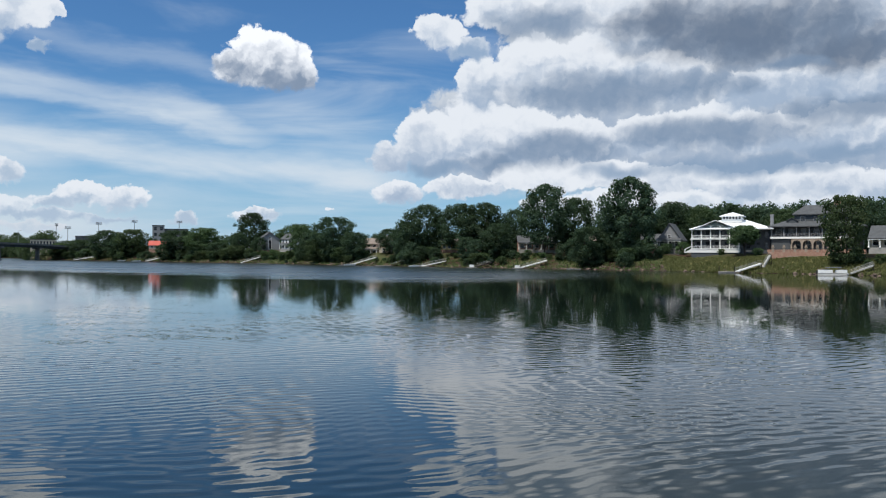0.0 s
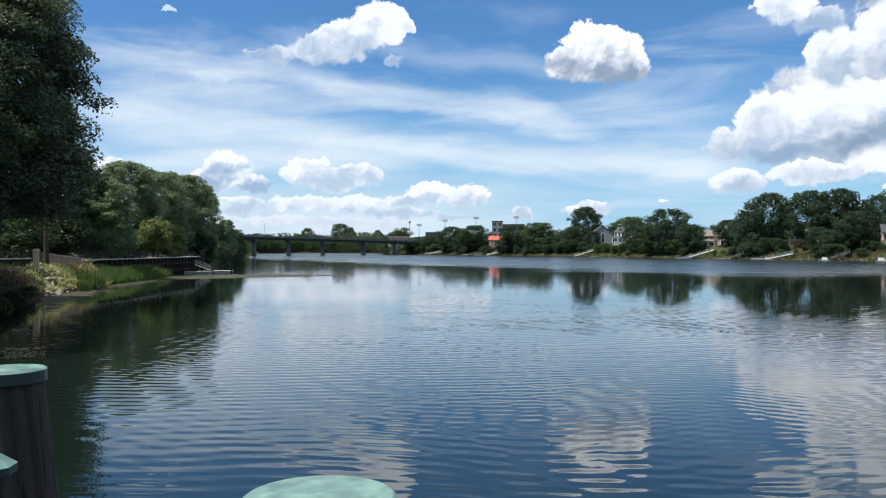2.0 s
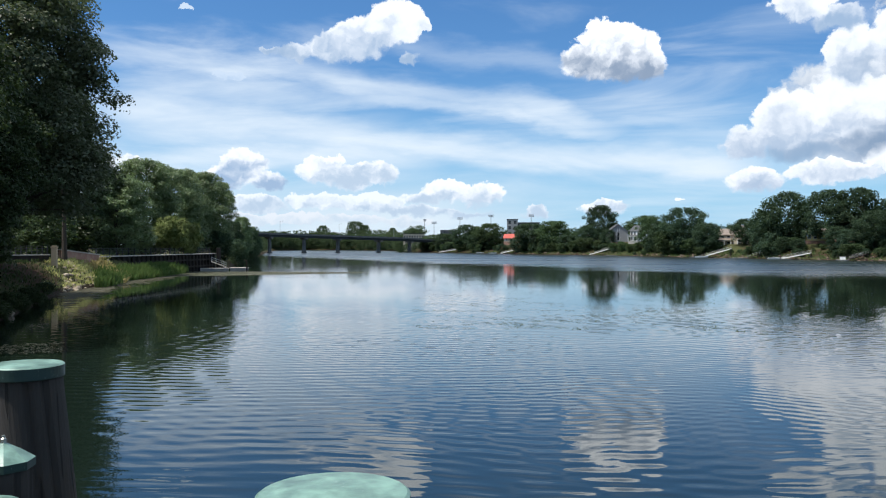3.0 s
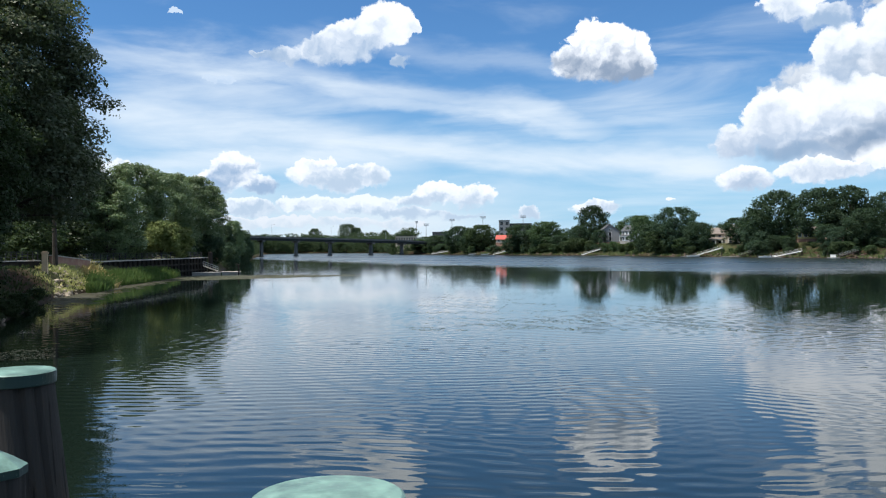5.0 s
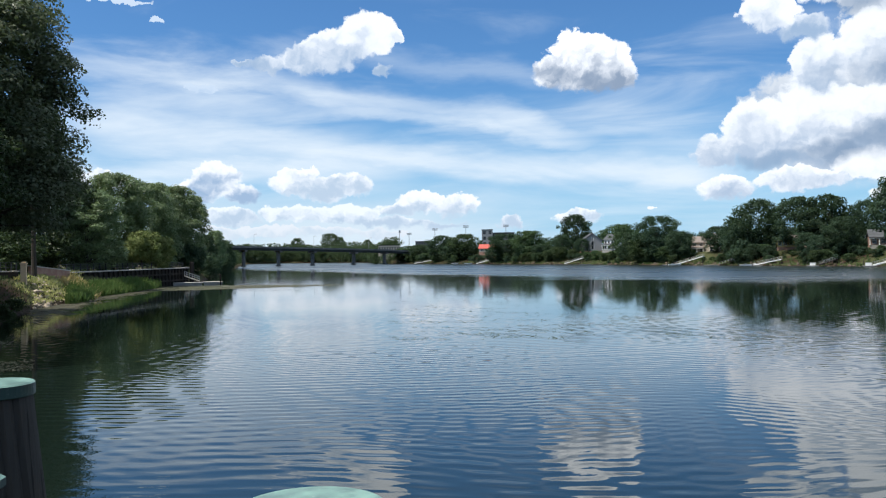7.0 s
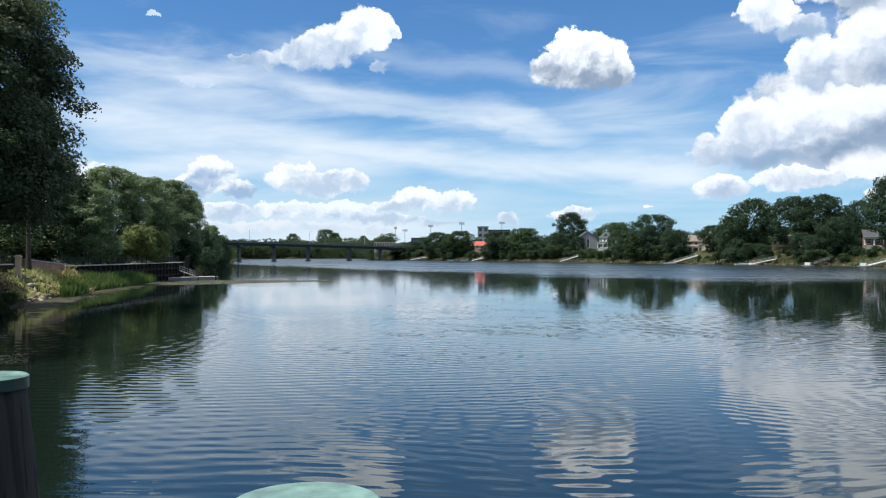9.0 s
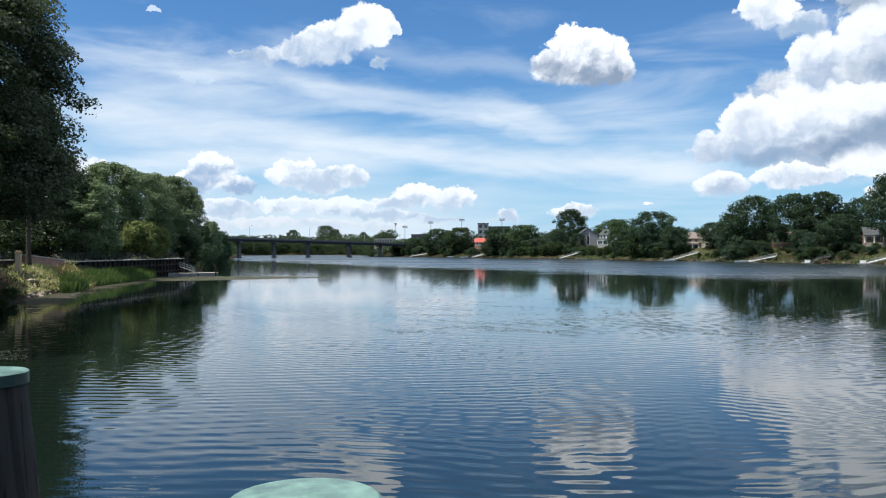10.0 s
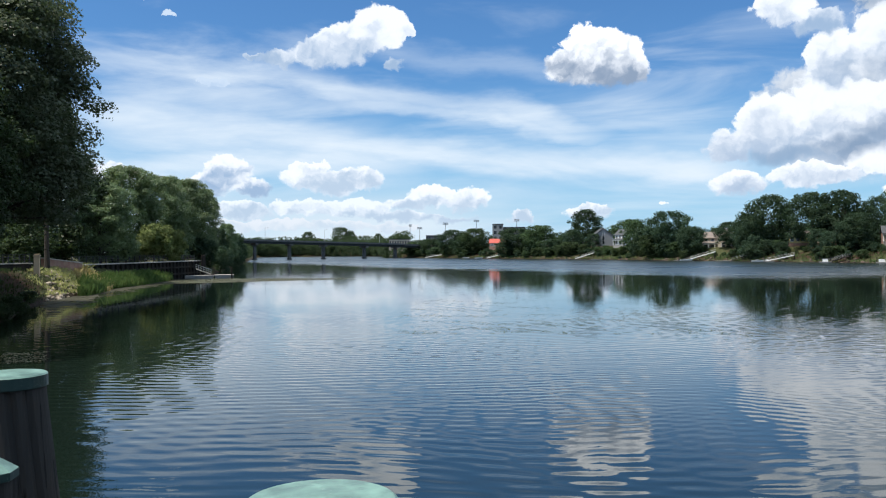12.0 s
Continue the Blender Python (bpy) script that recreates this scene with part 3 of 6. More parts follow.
fans = np.concatenate([np.arange(-180, -36, 4.0), np.arange(-36, 64, 0.4), np.arange(64, 180.1, 4.0)])
rings = np.concatenate([np.geomspace(5, 40, 14)[:-1], np.geomspace(40, 720, 235)[:-1], np.geomspace(720, 4600, 40)])
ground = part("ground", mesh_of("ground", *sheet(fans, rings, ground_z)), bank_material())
tagged(ground, "grassy river bank with bare red earth patches", "ground", kind="structure")
for poly in ground.data.polygons:
    poly.use_smooth = True
pool = bmesh.new()
bmesh.ops.create_grid(pool, x_segments=40, y_segments=40, size=2600)
water = part("water", pool, water_material())
tagged(water, "calm blue-grey river water with long ripples mirroring the sky", "water", kind="structure")


# ---- trees ----
def foliage(seed, lobes, leaves, leaf, spread=0.5, low=0.16, shape=1.0, ragged=0.22, aspect=1.0, lobe=1.0, rim=0.15, shelf=0.0):
    """A crown within a unit box: many leaf-laden boughs, gaps between them. leaf: leaf size over the tree's height; aspect: height over width."""
    rng = np.random.default_rng(seed)
    centres, radii = [], []
    for i in range(lobes):
        u = ((i + rng.random()) / lobes) ** 0.85
        z = low + (1 - low) * u
        girth = math.sqrt(max(1 - abs((u - 0.46 * shape) / (0.50 + 0.04 * shape)) ** 2.4, 0.03))
        r = rng.uniform(0.075, 0.165) * (0.6 + 0.5 * girth) * lobe
        ang = i * 2.399 + rng.uniform(-0.6, 0.6)
        out = max(spread * girth - r * 0.8 * aspect, 0.0) * math.sqrt(rng.uniform(rim, 1.0)) * (1 + rng.uniform(-ragged, ragged * 0.25))
        centres.append((out * math.cos(ang), out * math.sin(ang), min(z, 1 - r * 0.8)))
        radii.append(r)
    centres, radii = np.array(centres), np.array(radii)
    pick = rng.choice(lobes, leaves, p=radii ** 2 / (radii ** 2).sum())
    d = rng.normal(size=(leaves, 3))
    d /= np.linalg.norm(d, axis=1)[:, None]
    d[:, 2] = np.where(rng.random(leaves) < shelf, np.abs(d[:, 2]), d[:, 2])
    r = radii[pick] * np.where(rng.random(leaves) < 0.3, 0.85 * rng.random(leaves) ** 0.5, 1.08 - 0.4 * rng.random(leaves) ** 1.5)
    mid = centres[pick] + d * r[:, None] * np.array([1.15 * aspect, 1.15 * aspect, 0.8])
    n = d + rng.normal(size=(leaves, 3)) * 0.55 + np.array([0, 0, 0.35])
    n /= np.linalg.norm(n, axis=1)[:, None]
    a = np.cross(n, rng.normal(size=(leaves, 3)))
    a /= np.linalg.norm(a, axis=1)[:, None]
    b = np.cross(n, a)
    size = leaf * rng.uniform(0.6, 1.4, leaves)[:, None]
    a, b = a * size, b * size * 0.62
    droop = n * size * 0.18
    even = np.array([aspect, aspect, 1.0])
    a, b, droop = a * even, b * even, droop * even
    return np.stack([mid - a - droop, mid - b, mid + a - droop, mid + b], 1), centres, radii


def timber(seed, centres, low, thick, skip=4):
    """Trunk and limbs that reach into the boughs, within the same unit box."""
    rng = np.random.default_rng(seed)
    bm = bmesh.new()
    knots = [Vector((rng.uniform(-0.02, 0.02) * i, rng.uniform(-0.02, 0.02) * i, z)) for i, z in enumerate((-0.03, 0.12, 0.30, 0.50, 0.72))]
    girth = [thick * g for g in (1.35, 1.0, 0.8, 0.5, 0.2)]
    for i in range(4):
        tube(bm, knots[i], knots[i + 1], girth[i], girth[i + 1], 8)
    for c in centres[::skip]:
        c = Vector(c)
        k = min(range(1, 4), key=lambda i: abs(knots[i].z - (c.z - 0.2)))
        bend = knots[k].lerp(c, 0.5) + Vector((0, 0, 0.03))
        tube(bm, knots[k], bend, girth[k] * 0.5, girth[k] * 0.3, 5)
        tube(bm, bend, c, girth[k] * 0.3, girth[k] * 0.08, 5)
    return bm


def tree_kind(seed, lobes, leaves, leaf, thick=0.014, **shape):
    verts, centres, radii = foliage(seed, lobes, leaves, leaf, **shape)
    crown = quads("crown", verts)
    bm = timber(seed + 50, centres, shape.get("low", 0.16), thick)
    trunk = bpy.data.meshes.new("trunk")
    bm.to_mesh(trunk)
    bm.free()
    trunk.materials.append(BARK)
    return crown, trunk


def tree(kind, x, y, height_m, width, turn, leaf, label, name="tree", group="", category="tree", sink=0.3, base=None):
    crown, trunk = kind
    z = (gz(x, y) if base is None else base) - sink
    ob = thing(name, x, y, z, turn, label, category, group)
    ob.scale = (width, width, height_m + sink)
    c = part("crown", crown, None, ob)
    if not crown.materials:
        crown.materials.append(leaf)
    c.material_slots[0].link = "OBJECT"
    c.material_slots[0].material = leaf
    part("trunk", trunk, None, ob)
    return ob


KINDS = [tree_kind(11, 84, 10000, 0.0170, low=0.08, lobe=0.75, rim=0.25, ragged=0.35), tree_kind(12, 92, 10500, 0.0165, low=0.06, shape=1.15, lobe=0.72, rim=0.25, ragged=0.35),
         tree_kind(13, 74, 10000, 0.0170, low=0.17, shape=0.95, lobe=0.70, rim=0.25, ragged=0.35), tree_kind(14, 96, 10500, 0.0165, low=0.02, shape=1.2, lobe=0.72, rim=0.25, ragged=0.35),
         tree_kind(15, 80, 10000, 0.0170, low=0.10, ragged=0.5, lobe=0.75, rim=0.25)]
BUSHY = [tree_kind(21, 36, 4200, 0.026, low=0.02, shape=1.3), tree_kind(22, 30, 4200, 0.026, low=0.02, shape=1.1)]
# far bank: bearing, elevation of the top, width in degrees, metres behind the waterline, kind, leaf
FAR_TREES_A = [
    (24.81, 0.63, 2.1, 15, 3), (23.63, 0.90, 2.0, 18, 1), (22.18, 1.52, 2.6, 22, 0), (20.61, 1.60, 2.6, 26, 1), (21.28, 1.01, 2.1, 16, 3),
    (17.76, 1.58, 3.0, 20, 1), (16.21, 1.76, 3.1, 22, 0), (18.54, 0.61, 1.7, 12, 3), (15.25, 0.79, 1.9, 14, 3), (14.1, 0.59, 1.7, 12, 3),
    (13.03, 2.82, 2.5, 42, 0), (12.2, 1.5, 2.0, 90, 1), (9.9, 2.09, 3.2, 85, 4), (7.50, 2.59, 3.5, 16, 1), (9.05, 1.52, 2.3, 16, 3), (9.75, 2.0, 2.1, 20, 0), (12.55, 1.15, 1.3, 22, 3), (13.9, 1.45, 1.6, 20, 1)]
FAR_TREES_B = [
    (8.49, 1.05, 2.4, 9, 3), (6.14, 1.55, 2.3, 16, 3), (3.69, 1.81, 2.1, 30, 1), (2.52, 2.32, 2.5, 24, 0), (1.15, 3.50, 3.9, 26, 4), (-1.2, 3.59, 3.9, 28, 2),
    (-2.97, 3.67, 3.5, 30, 2), (-3.75, 2.22, 2.5, 16, 1), (-5.0, 3.2, 2.4, 52, 4), (-7.06, 4.94, 4.1, 24, 2), (-9.17, 3.96, 3.5, 44, 0),
    (-10.02, 1.95, 3.1, 6, 3), (-12.77, 5.37, 4.5, 20, 2), (-11.64, 3.36, 2.9, 34, 1)]
FAR_TREES_C = [
    (-15.54, 3.62, 2.8, 80, 0), (-17.34, 3.26, 2.7, 90, 1), (-19.39, 3.41, 2.6, 95, 4), (-21.02, 3.05, 2.3, 100, 0), (-22.38, 3.03, 2.3, 95, 1),
    (-27.38, 3.45, 3.2, 90, 1), (-29.4, 3.4, 3.2, 80, 0), (-26.03, 3.84, 3.3, 10, 3), (-13.9, 2.9, 2.4, 70, 1), (-24.5, 2.9, 2.6, 110, 0)]
for i, (b, e, w, back, k) in enumerate(FAR_TREES_A + FAR_TREES_B + FAR_TREES_C):
    d = shore(b) + back
    x, y = polar(b, d)
    g = gz(x, y)
    wide_m = d * math.tan(radians(w)) * 1.05
    tree(KINDS[k], x, y, rise(d, e) - g, wide_m, i * 67, LEAF_OLIVE if i % 3 == 0 and not -14 < b < 4 else LEAF, "broad green shade tree on the far river bank", "shade_tree", "trees on the far bank")


# dark understorey between the shade trees of the far bank
rng = np.random.default_rng(61)
for i, b in enumerate((7.9, 7.0, 6.5, 2.9, 2.2, 1.5, 0.6, -1.6, -2.3, -3.1, -4.4, -5.6, -8.0, -9.0, -10.6, -11.4, -12.2, -13.3)):
    d = shore(b) + rng.uniform(11, 17)
    x, y = polar(b, d)
    high = rng.uniform(4.0, 6.5) if -8.2 < b < -4.2 else rng.uniform(6.0, 9.5)
    tree(KINDS[3], x, y, high * (0.55 if -8.2 < b < -4.2 else 1.0), high * rng.uniform(0.9, 1.2), i * 53, LEAF, "low dark tree under the shade trees of the far bank", "understorey_tree", "understorey on the far bank")


def woods(name, spots, label, leaf, seed, per=900):
    """Far woods: crown upon crown in one mesh. spots: x, y, base, height, width."""
    rng = np.random.default_rng(seed)
    out = []
    for x, y, z, h, w in spots:
        v, _, _ = foliage(int(rng.integers(1e6)), 20, per, 0.034, low=0.02, shape=1.3, lobe=0.9)
        out.append(v * np.array([w, w, h]) + np.array([x, y, z]))
    ob = part(name, quads(name, np.concatenate(out)), leaf)
    return tagged(ob, label, "woods", kind="stuff")


rng = np.random.default_rng(5)
ridge = []
for b in np.arange(-36, 27.5, 0.55):
    for back in (120, 190, 280):
        d = shore(b) + back + rng.uniform(-15, 15)
        bb = b + rng.uniform(-0.3, 0.3)
        x, y = polar(bb, d)
        h = rng.uniform(9, 14) * (0.95 if b > 5 else 1.0 if b > -12 else 1.7)
        ridge.append((x, y, gz(x, y) - 1, h, h * rng.uniform(0.8, 1.1)))
woods("woods", ridge, "dense green woods on the rise behind the houses", LEAF, 31, 820)
# woods beyond the bridge
upriver = []
for b in np.arange(25.5, 40, 0.16):
    for back in (2, 14, 45):
        d = shore(min(b, 35.0)) + back + rng.uniform(-6, 6)
        if b < 27.1:
            d = 800 + back * 3
        x, y = polar(b, d)
        h = rng.uniform(14, 21)
        upriver.append((x, y, max(gz(x, y), 0) - 1, h, h * rng.uniform(0.8, 1.2)))
for b, top, w in ((32.15, 1.45, 1.2), (29.9, 1.75, 1.5), (27.35, 1.30, 0.8), (29.2, 1.5, 0.8)):
    x, y = polar(b, 1140)
    tree(KINDS[1], x, y, rise(1140, top) - gz(x, y), 1140 * math.tan(radians(w)), b * 40, LEAF_FAR, "broad tree on the far bend of the river", "shade_tree", "trees beyond the bridge")
for i in range(26):
    x, y = polar(rng.uniform(24.3, 27.0), rng.uniform(668, 720))
    h = rng.uniform(5, 9)
    upriver.append((x, y, max(gz(x, y), 0) - 1, h, h * 1.1))
for d in np.arange(425, 1010, 11.0):
    b = float(np.interp(d, (410, 600, 1000), (36.5, 36.0, 35.4))) + 0.05
    for back in (0.25, 0.9):
        x, y = polar(b + back + rng.uniform(0, 0.3), d)
        h = rng.uniform(7, 11)
        upriver.append((x, y, max(gz(x, y), 0) - 1, h, h * rng.uniform(0.8, 1.1)))
woods("distant_woods", upriver, "hazy green woods on the far bend of the river", LEAF_FAR, 32, 520)


# ---- mooring piles at the landing ----
def pile_wood():
    """Weathered round pile: dark grey-brown grain along its length, drying cracks."""
    m = bpy.data.materials.new("pile_wood")
    m.use_nodes = True
    k = Nodes(m.node_tree)
    shader = m.node_tree.nodes["Principled BSDF"]
    where = k.node("ShaderNodeTexCoord").outputs["Object"]
    grain = k.noise(k.vec("MULTIPLY", where, (1, 1, 0.05)), 45.0, 5.0, 0.7)
    blotch = k.noise(k.vec("MULTIPLY", where, (1, 1, 0.4)), 5.0, 4.0, 0.6)
    crack = k.span(k.noise(k.vec("MULTIPLY", where, (1, 1, 0.035)), 20.0, 2.0, 0.5), 0.36, 0.33)
    c = k.mix(grain, (0.020, 0.017, 0.015, 1), (0.046, 0.040, 0.035, 1))
    c = k.mix(k.span(blotch, 0.45, 0.7), c, (0.044, 0.031, 0.021, 1))
    c = k.mix(crack, c, (0.012, 0.01, 0.008, 1))
    k.put(shader.inputs["Base Color"], c)
    shader.inputs["Roughness"].default_value = 0.9
    n = k.node("ShaderNodeBump", {"Height": k.math("SUBTRACT", grain, k.math("MULTIPLY", crack, 2.0)), "Distance": 0.006, "Strength": 1.0})
    k.put(shader.inputs["Normal"], n.outputs[0])
    return m


def cap_plastic():
    """Chalked, streaked green pile cap; sunlit top and shaded skirt put into the colour."""
    m = bpy.data.materials.new("cap_green")
    m.use_nodes = True
    k = Nodes(m.node_tree)
    shader = m.node_tree.nodes["Principled BSDF"]
    where = k.node("ShaderNodeTexCoord").outputs["Object"]
    chalk = k.noise(where, 9.0, 5.0, 0.65)
    fleck = k.noise(where, 70.0, 3.0, 0.6)
    # upward faces paler, sides near black: daylight and shade in the colour
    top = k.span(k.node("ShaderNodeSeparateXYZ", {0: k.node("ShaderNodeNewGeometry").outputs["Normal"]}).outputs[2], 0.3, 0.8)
    lit_chalk = k.math("MULTIPLY", k.span(chalk, 0.30, 0.70, 0.35, 1.0), k.math("ADD", k.math("MULTIPLY", top, 0.96), 0.04))
    c = k.mix(lit_chalk, (0.006, 0.023, 0.018, 1), (0.20, 0.34, 0.28, 1))
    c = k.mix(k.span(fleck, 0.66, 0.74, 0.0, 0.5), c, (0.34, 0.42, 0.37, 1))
    k.put(shader.inputs["Base Color"], c)
    k.put(shader.inputs["Roughness"], k.span(chalk, 0.3, 0.8, 0.32, 0.6))
    n = k.node("ShaderNodeBump", {"Height": chalk, "Distance": 0.004, "Strength": 0.6})
    k.put(shader.inputs["Normal"], n.outputs[0])
    return m


PILE_WOOD, CAP_GREEN = pile_wood(), cap_plastic()
BOLT = material("bolt_steel", (0.55, 0.53, 0.48), 0.35, 0.9, vary=0.3, scale=20.0)
SPLASH = material("dried_splash", (0.72, 0.73, 0.70), 0.8, vary=0.3, scale=30.0)


def mooring_pile(bearing, dist, top, radius, cone, label, lean=0.0):
    """A pile driven into the river bed, under a green cap with a skirt."""
    x, y = polar(bearing, dist)
    h = top + 2.5
    ob = thing("mooring_pile", x, y, -2.5, bearing, label, "mooring pile", "mooring piles at the landing")
    bm = bmesh.new()
    rng = random.Random(int(bearing * 10))
    sides, loops = 40, []
    levels = [0, h * 0.35, h * 0.6, h * 0.8, h * 0.92, h - 0.02]
    for z in levels:
        r0 = radius * (0.955 + 0.16 * (1 - z / h))
        aside = (h - z) * math.tan(radians(lean))
        loops.append([bm.verts.new((aside + math.cos(a) * r0 * (1 + 0.012 * math.sin(3 * a + bearing)), math.sin(a) * r0 * (1 + 0.012 * math.sin(5 * a)), z))
                      for a in (2 * math.pi * i / sides for i in range(sides))])
    for lo, hi in zip(loops, loops[1:]):
        for i in range(sides):
            bm.faces.new((lo[i], lo[(i + 1) % sides], hi[(i + 1) % sides], hi[i]))
    bm.faces.new(loops[-1])
    # two long drying checks cut into the round
    for start in (rng.randint(0, 39), 33):
        for row in loops:
            v = row[start % sides]
            mid = sum(q.co.x for q in row) / sides
            v.co.x = mid + (v.co.x - mid) * 0.88
            v.co.y *= 0.88
    part("shaft", bm, PILE_WOOD, ob)
    rc = radius * 1.03
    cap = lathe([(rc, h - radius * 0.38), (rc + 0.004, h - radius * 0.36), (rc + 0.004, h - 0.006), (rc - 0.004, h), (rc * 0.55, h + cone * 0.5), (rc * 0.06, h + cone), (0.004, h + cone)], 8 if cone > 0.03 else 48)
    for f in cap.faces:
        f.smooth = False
    cap = part("cap", cap, CAP_GREEN, ob, "green plastic pile cap with a lit top and shaded skirt painted in")
    bolt = lathe([(0.010, h + cone - 0.004), (0.010, h + cone + 0.012), (0.006, h + cone + 0.016), (0.006, h + cone + 0.024)], 8)
    if cone > 0.03:
        part("bolt", bolt, BOLT, cap)
    else:
        bolt.free()
    return ob, h


pile_a, ha = mooring_pile(31.45, 1.90, EYE_Z - 0.562, 0.168, 0.012, "green-capped wooden mooring pile standing in the river")
splash = bmesh.new()
for i in range(14):
    rr = random.Random(i)
    a, r = rr.uniform(0, 6.3), 0.022 * math.sqrt(rr.random())
    lathe([(rr.uniform(0.002, 0.006), 0.0), (0.001, 0.0015)], 7, splash, (0.02 + r * math.cos(a), -0.105 + r * 0.6 * math.sin(a), ha + 0.005))
part("splash", splash, SPLASH, pile_a, "dried white splash mark")
mooring_pile(50.75, 4.42, EYE_Z - 0.56, 0.165, 0.008, "weathered dark mooring pile with a flat green cap", 5.6)
mooring_pile(51.95, 3.25, EYE_Z - 0.735, 0.095, 0.055, "slim mooring pile with a pointed green cap and a bolt")
mooring_pile(53.3, 2.95, EYE_Z - 0.81, 0.12, 0.015, "low mooring pile with a round green cap")


# ---- road bridge upriver ----
def road_bridge():
    a, b = Vector((-296, 601, 0)), Vector((-362, 503, 0))
    run = (b - a).normalized()
    turn = math.degrees(math.atan2(run.y, run.x))
    ob = thing("road_bridge", a.x, a.y, 0, turn, "low concrete road bridge on slender piers across the river", "bridge")
    slope = 3.0 / (b - a).length

    def deck_z(s):
        return 11.2 + slope * s

    length0, length1 = -40.0, 240.0
    for name, y0, y1, top, deep, mat in (("deck", -6.5, 6.5, 0.0, 0.5, OLD_CONCRETE), ("girder", -5.6, -4.8, -0.5, 1.5, GIRDER), ("girder", 4.8, 5.6, -0.5, 1.5, GIRDER),
                                         ("parapet", -6.5, -6.2, 0.75, 0.75, OLD_CONCRETE), ("parapet", 6.2, 6.5, 0.75, 0.75, OLD_CONCRETE)):
        bm = bmesh.new()
        n = 14
        lo = None
        for i in range(n + 1):
            s = length0 + (length1 - length0) * i / n
            z = deck_z(s) + top - max(0, -s) * 0.03
            ring = [bm.verts.new((s, yy, zz)) for yy, zz in ((y0, z - deep), (y1, z - deep), (y1, z), (y0, z))]
            if lo:
                for j in range(4):
                    bm.faces.new((lo[j], lo[(j + 1) % 4], ring[(j + 1) % 4], ring[j]))
            lo = ring
        part(name, bm, mat, ob)
    spots = []
    for bearing in (26.2, 28.33, 31.13, 33.43, 35.74, 38.0, 40.2):
        w = Vector((-math.sin(radians(bearing)), math.cos(radians(bearing)), 0))
        # where the sight line of that bearing meets the bridge's axis
        t = (a.x * w.y - a.y * w.x) / (run.y * w.x - run.x * w.y)
        spots.append(t)
    for s in spots:
        top = deck_z(s) - 2.0
        pier = boxes((s - 0.8, s + 0.8, -1.6, 1.6, -3, top - 1.2), (s - 1.0, s + 1.0, -5.6, 5.6, top - 1.2, top), (s - 1.3, s + 1.3, -2.1, 2.1, -3, 1.0))
        part("pier", pier, OLD_CONCRETE, ob)
    for s in range(-30, 240, 3):
        part("rail_post", boxes((s - 0.08, s + 0.08, -6.45, -6.3, deck_z(s) + 0.7, deck_z(s) + 1.3)), STEEL, ob) if s % 9 == 0 else None
    part("handrail", solid([(length0, -6.42, deck_z(length0) + 0.1), (length0, -6.34, deck_z(length0) + 0.1), (length1, -6.34, deck_z(length1) + 1.3), (length1, -6.42, deck_z(length1) + 1.3),
                            (length0, -6.42, deck_z(length0) + 0.2), (length0, -6.34, deck_z(length0) + 0.2), (length1, -6.34, deck_z(length1) + 1.4), (length1, -6.42, deck_z(length1) + 1.4)],
                           [(0, 1, 2, 3), (4, 5, 6, 7), (0, 1, 5, 4), (2, 3, 7, 6), (1, 2, 6, 5), (0, 3, 7, 4)]), STEEL, ob)
    part("abutment", boxes((-46, -26, -7.5, 7.5, -2, deck_z(-36) - 2.4)), CONCRETE, ob)
    return ob


road_bridge()


# ---- floodlight masts and buildings beyond the far bank ----
def floodlight_mast():
    ob = thing("floodlight_mast", 0, 0, 0, 0, "tall steel stadium floodlight mast above the trees", "light mast", "stadium floodlight masts")
    part("mast", lathe([(0.42, 0), (0.36, 12), (0.26, 24), (0.20, 30)], 10), STEEL, ob)
    part("crossarm", boxes((-2.6, 2.6, -0.15, 0.15, 28.2, 28.5), (-2.6, 2.6, -0.15, 0.15, 29.4, 29.7)), STEEL, ob)
    for i in range(5):
        for z in (28.5, 29.7):
            lamp = lathe([(0.18, 0), (0.42, 0.35), (0.45, 0.5)], 8)
            bmesh.ops.transform(lamp, matrix=pose(-2.2 + 1.1 * i, -0.1, z + 0.1, 65, 0, 0), verts=lamp.verts)
            part("lamp_head", lamp, STEEL, ob)
    return ob


mast = floodlight_mast()
for i, (b, e, d) in enumerate(((25.14, 1.90, 820), (24.48, 1.72, 830), (22.68, 2.02, 800), (20.53, 2.19, 780), (17.75, 2.20, 790))):
    x, y = polar(b, d)
    m = pose(x, y, rise(d, e) - 30.3, 0, 0, b + (65 if i == 0 else 20))
    if i:
        copy_thing(mast, m)
    else:
        mast.matrix_world = m


def window(parent, x, z, w, h, y, trim=WHITE_PAINT, glass=GLASS_DARK, shutters=None):
    """A sash window set in a wall whose face is at y."""
    t = 0.12
    frame_ = part("window", boxes((x - w / 2 - t, x + w / 2 + t, y - 0.08, y + 0.1, z - t, z), (x - w / 2 - t, x + w / 2 + t, y - 0.08, y + 0.1, z + h, z + h + t),
                                  (x - w / 2 - t, x - w / 2, y - 0.08, y + 0.1, z, z + h), (x + w / 2, x + w / 2 + t, y - 0.08, y + 0.1, z, z + h),
                                  (x - w / 2, x + w / 2, y - 0.05, y + 0.08, z + h / 2 - 0.04, z + h / 2 + 0.04)), trim, parent)
    part("pane", boxes((x - w / 2, x + w / 2, y - 0.03, y + 0.02, z, z + h)), glass, frame_)
    return frame_


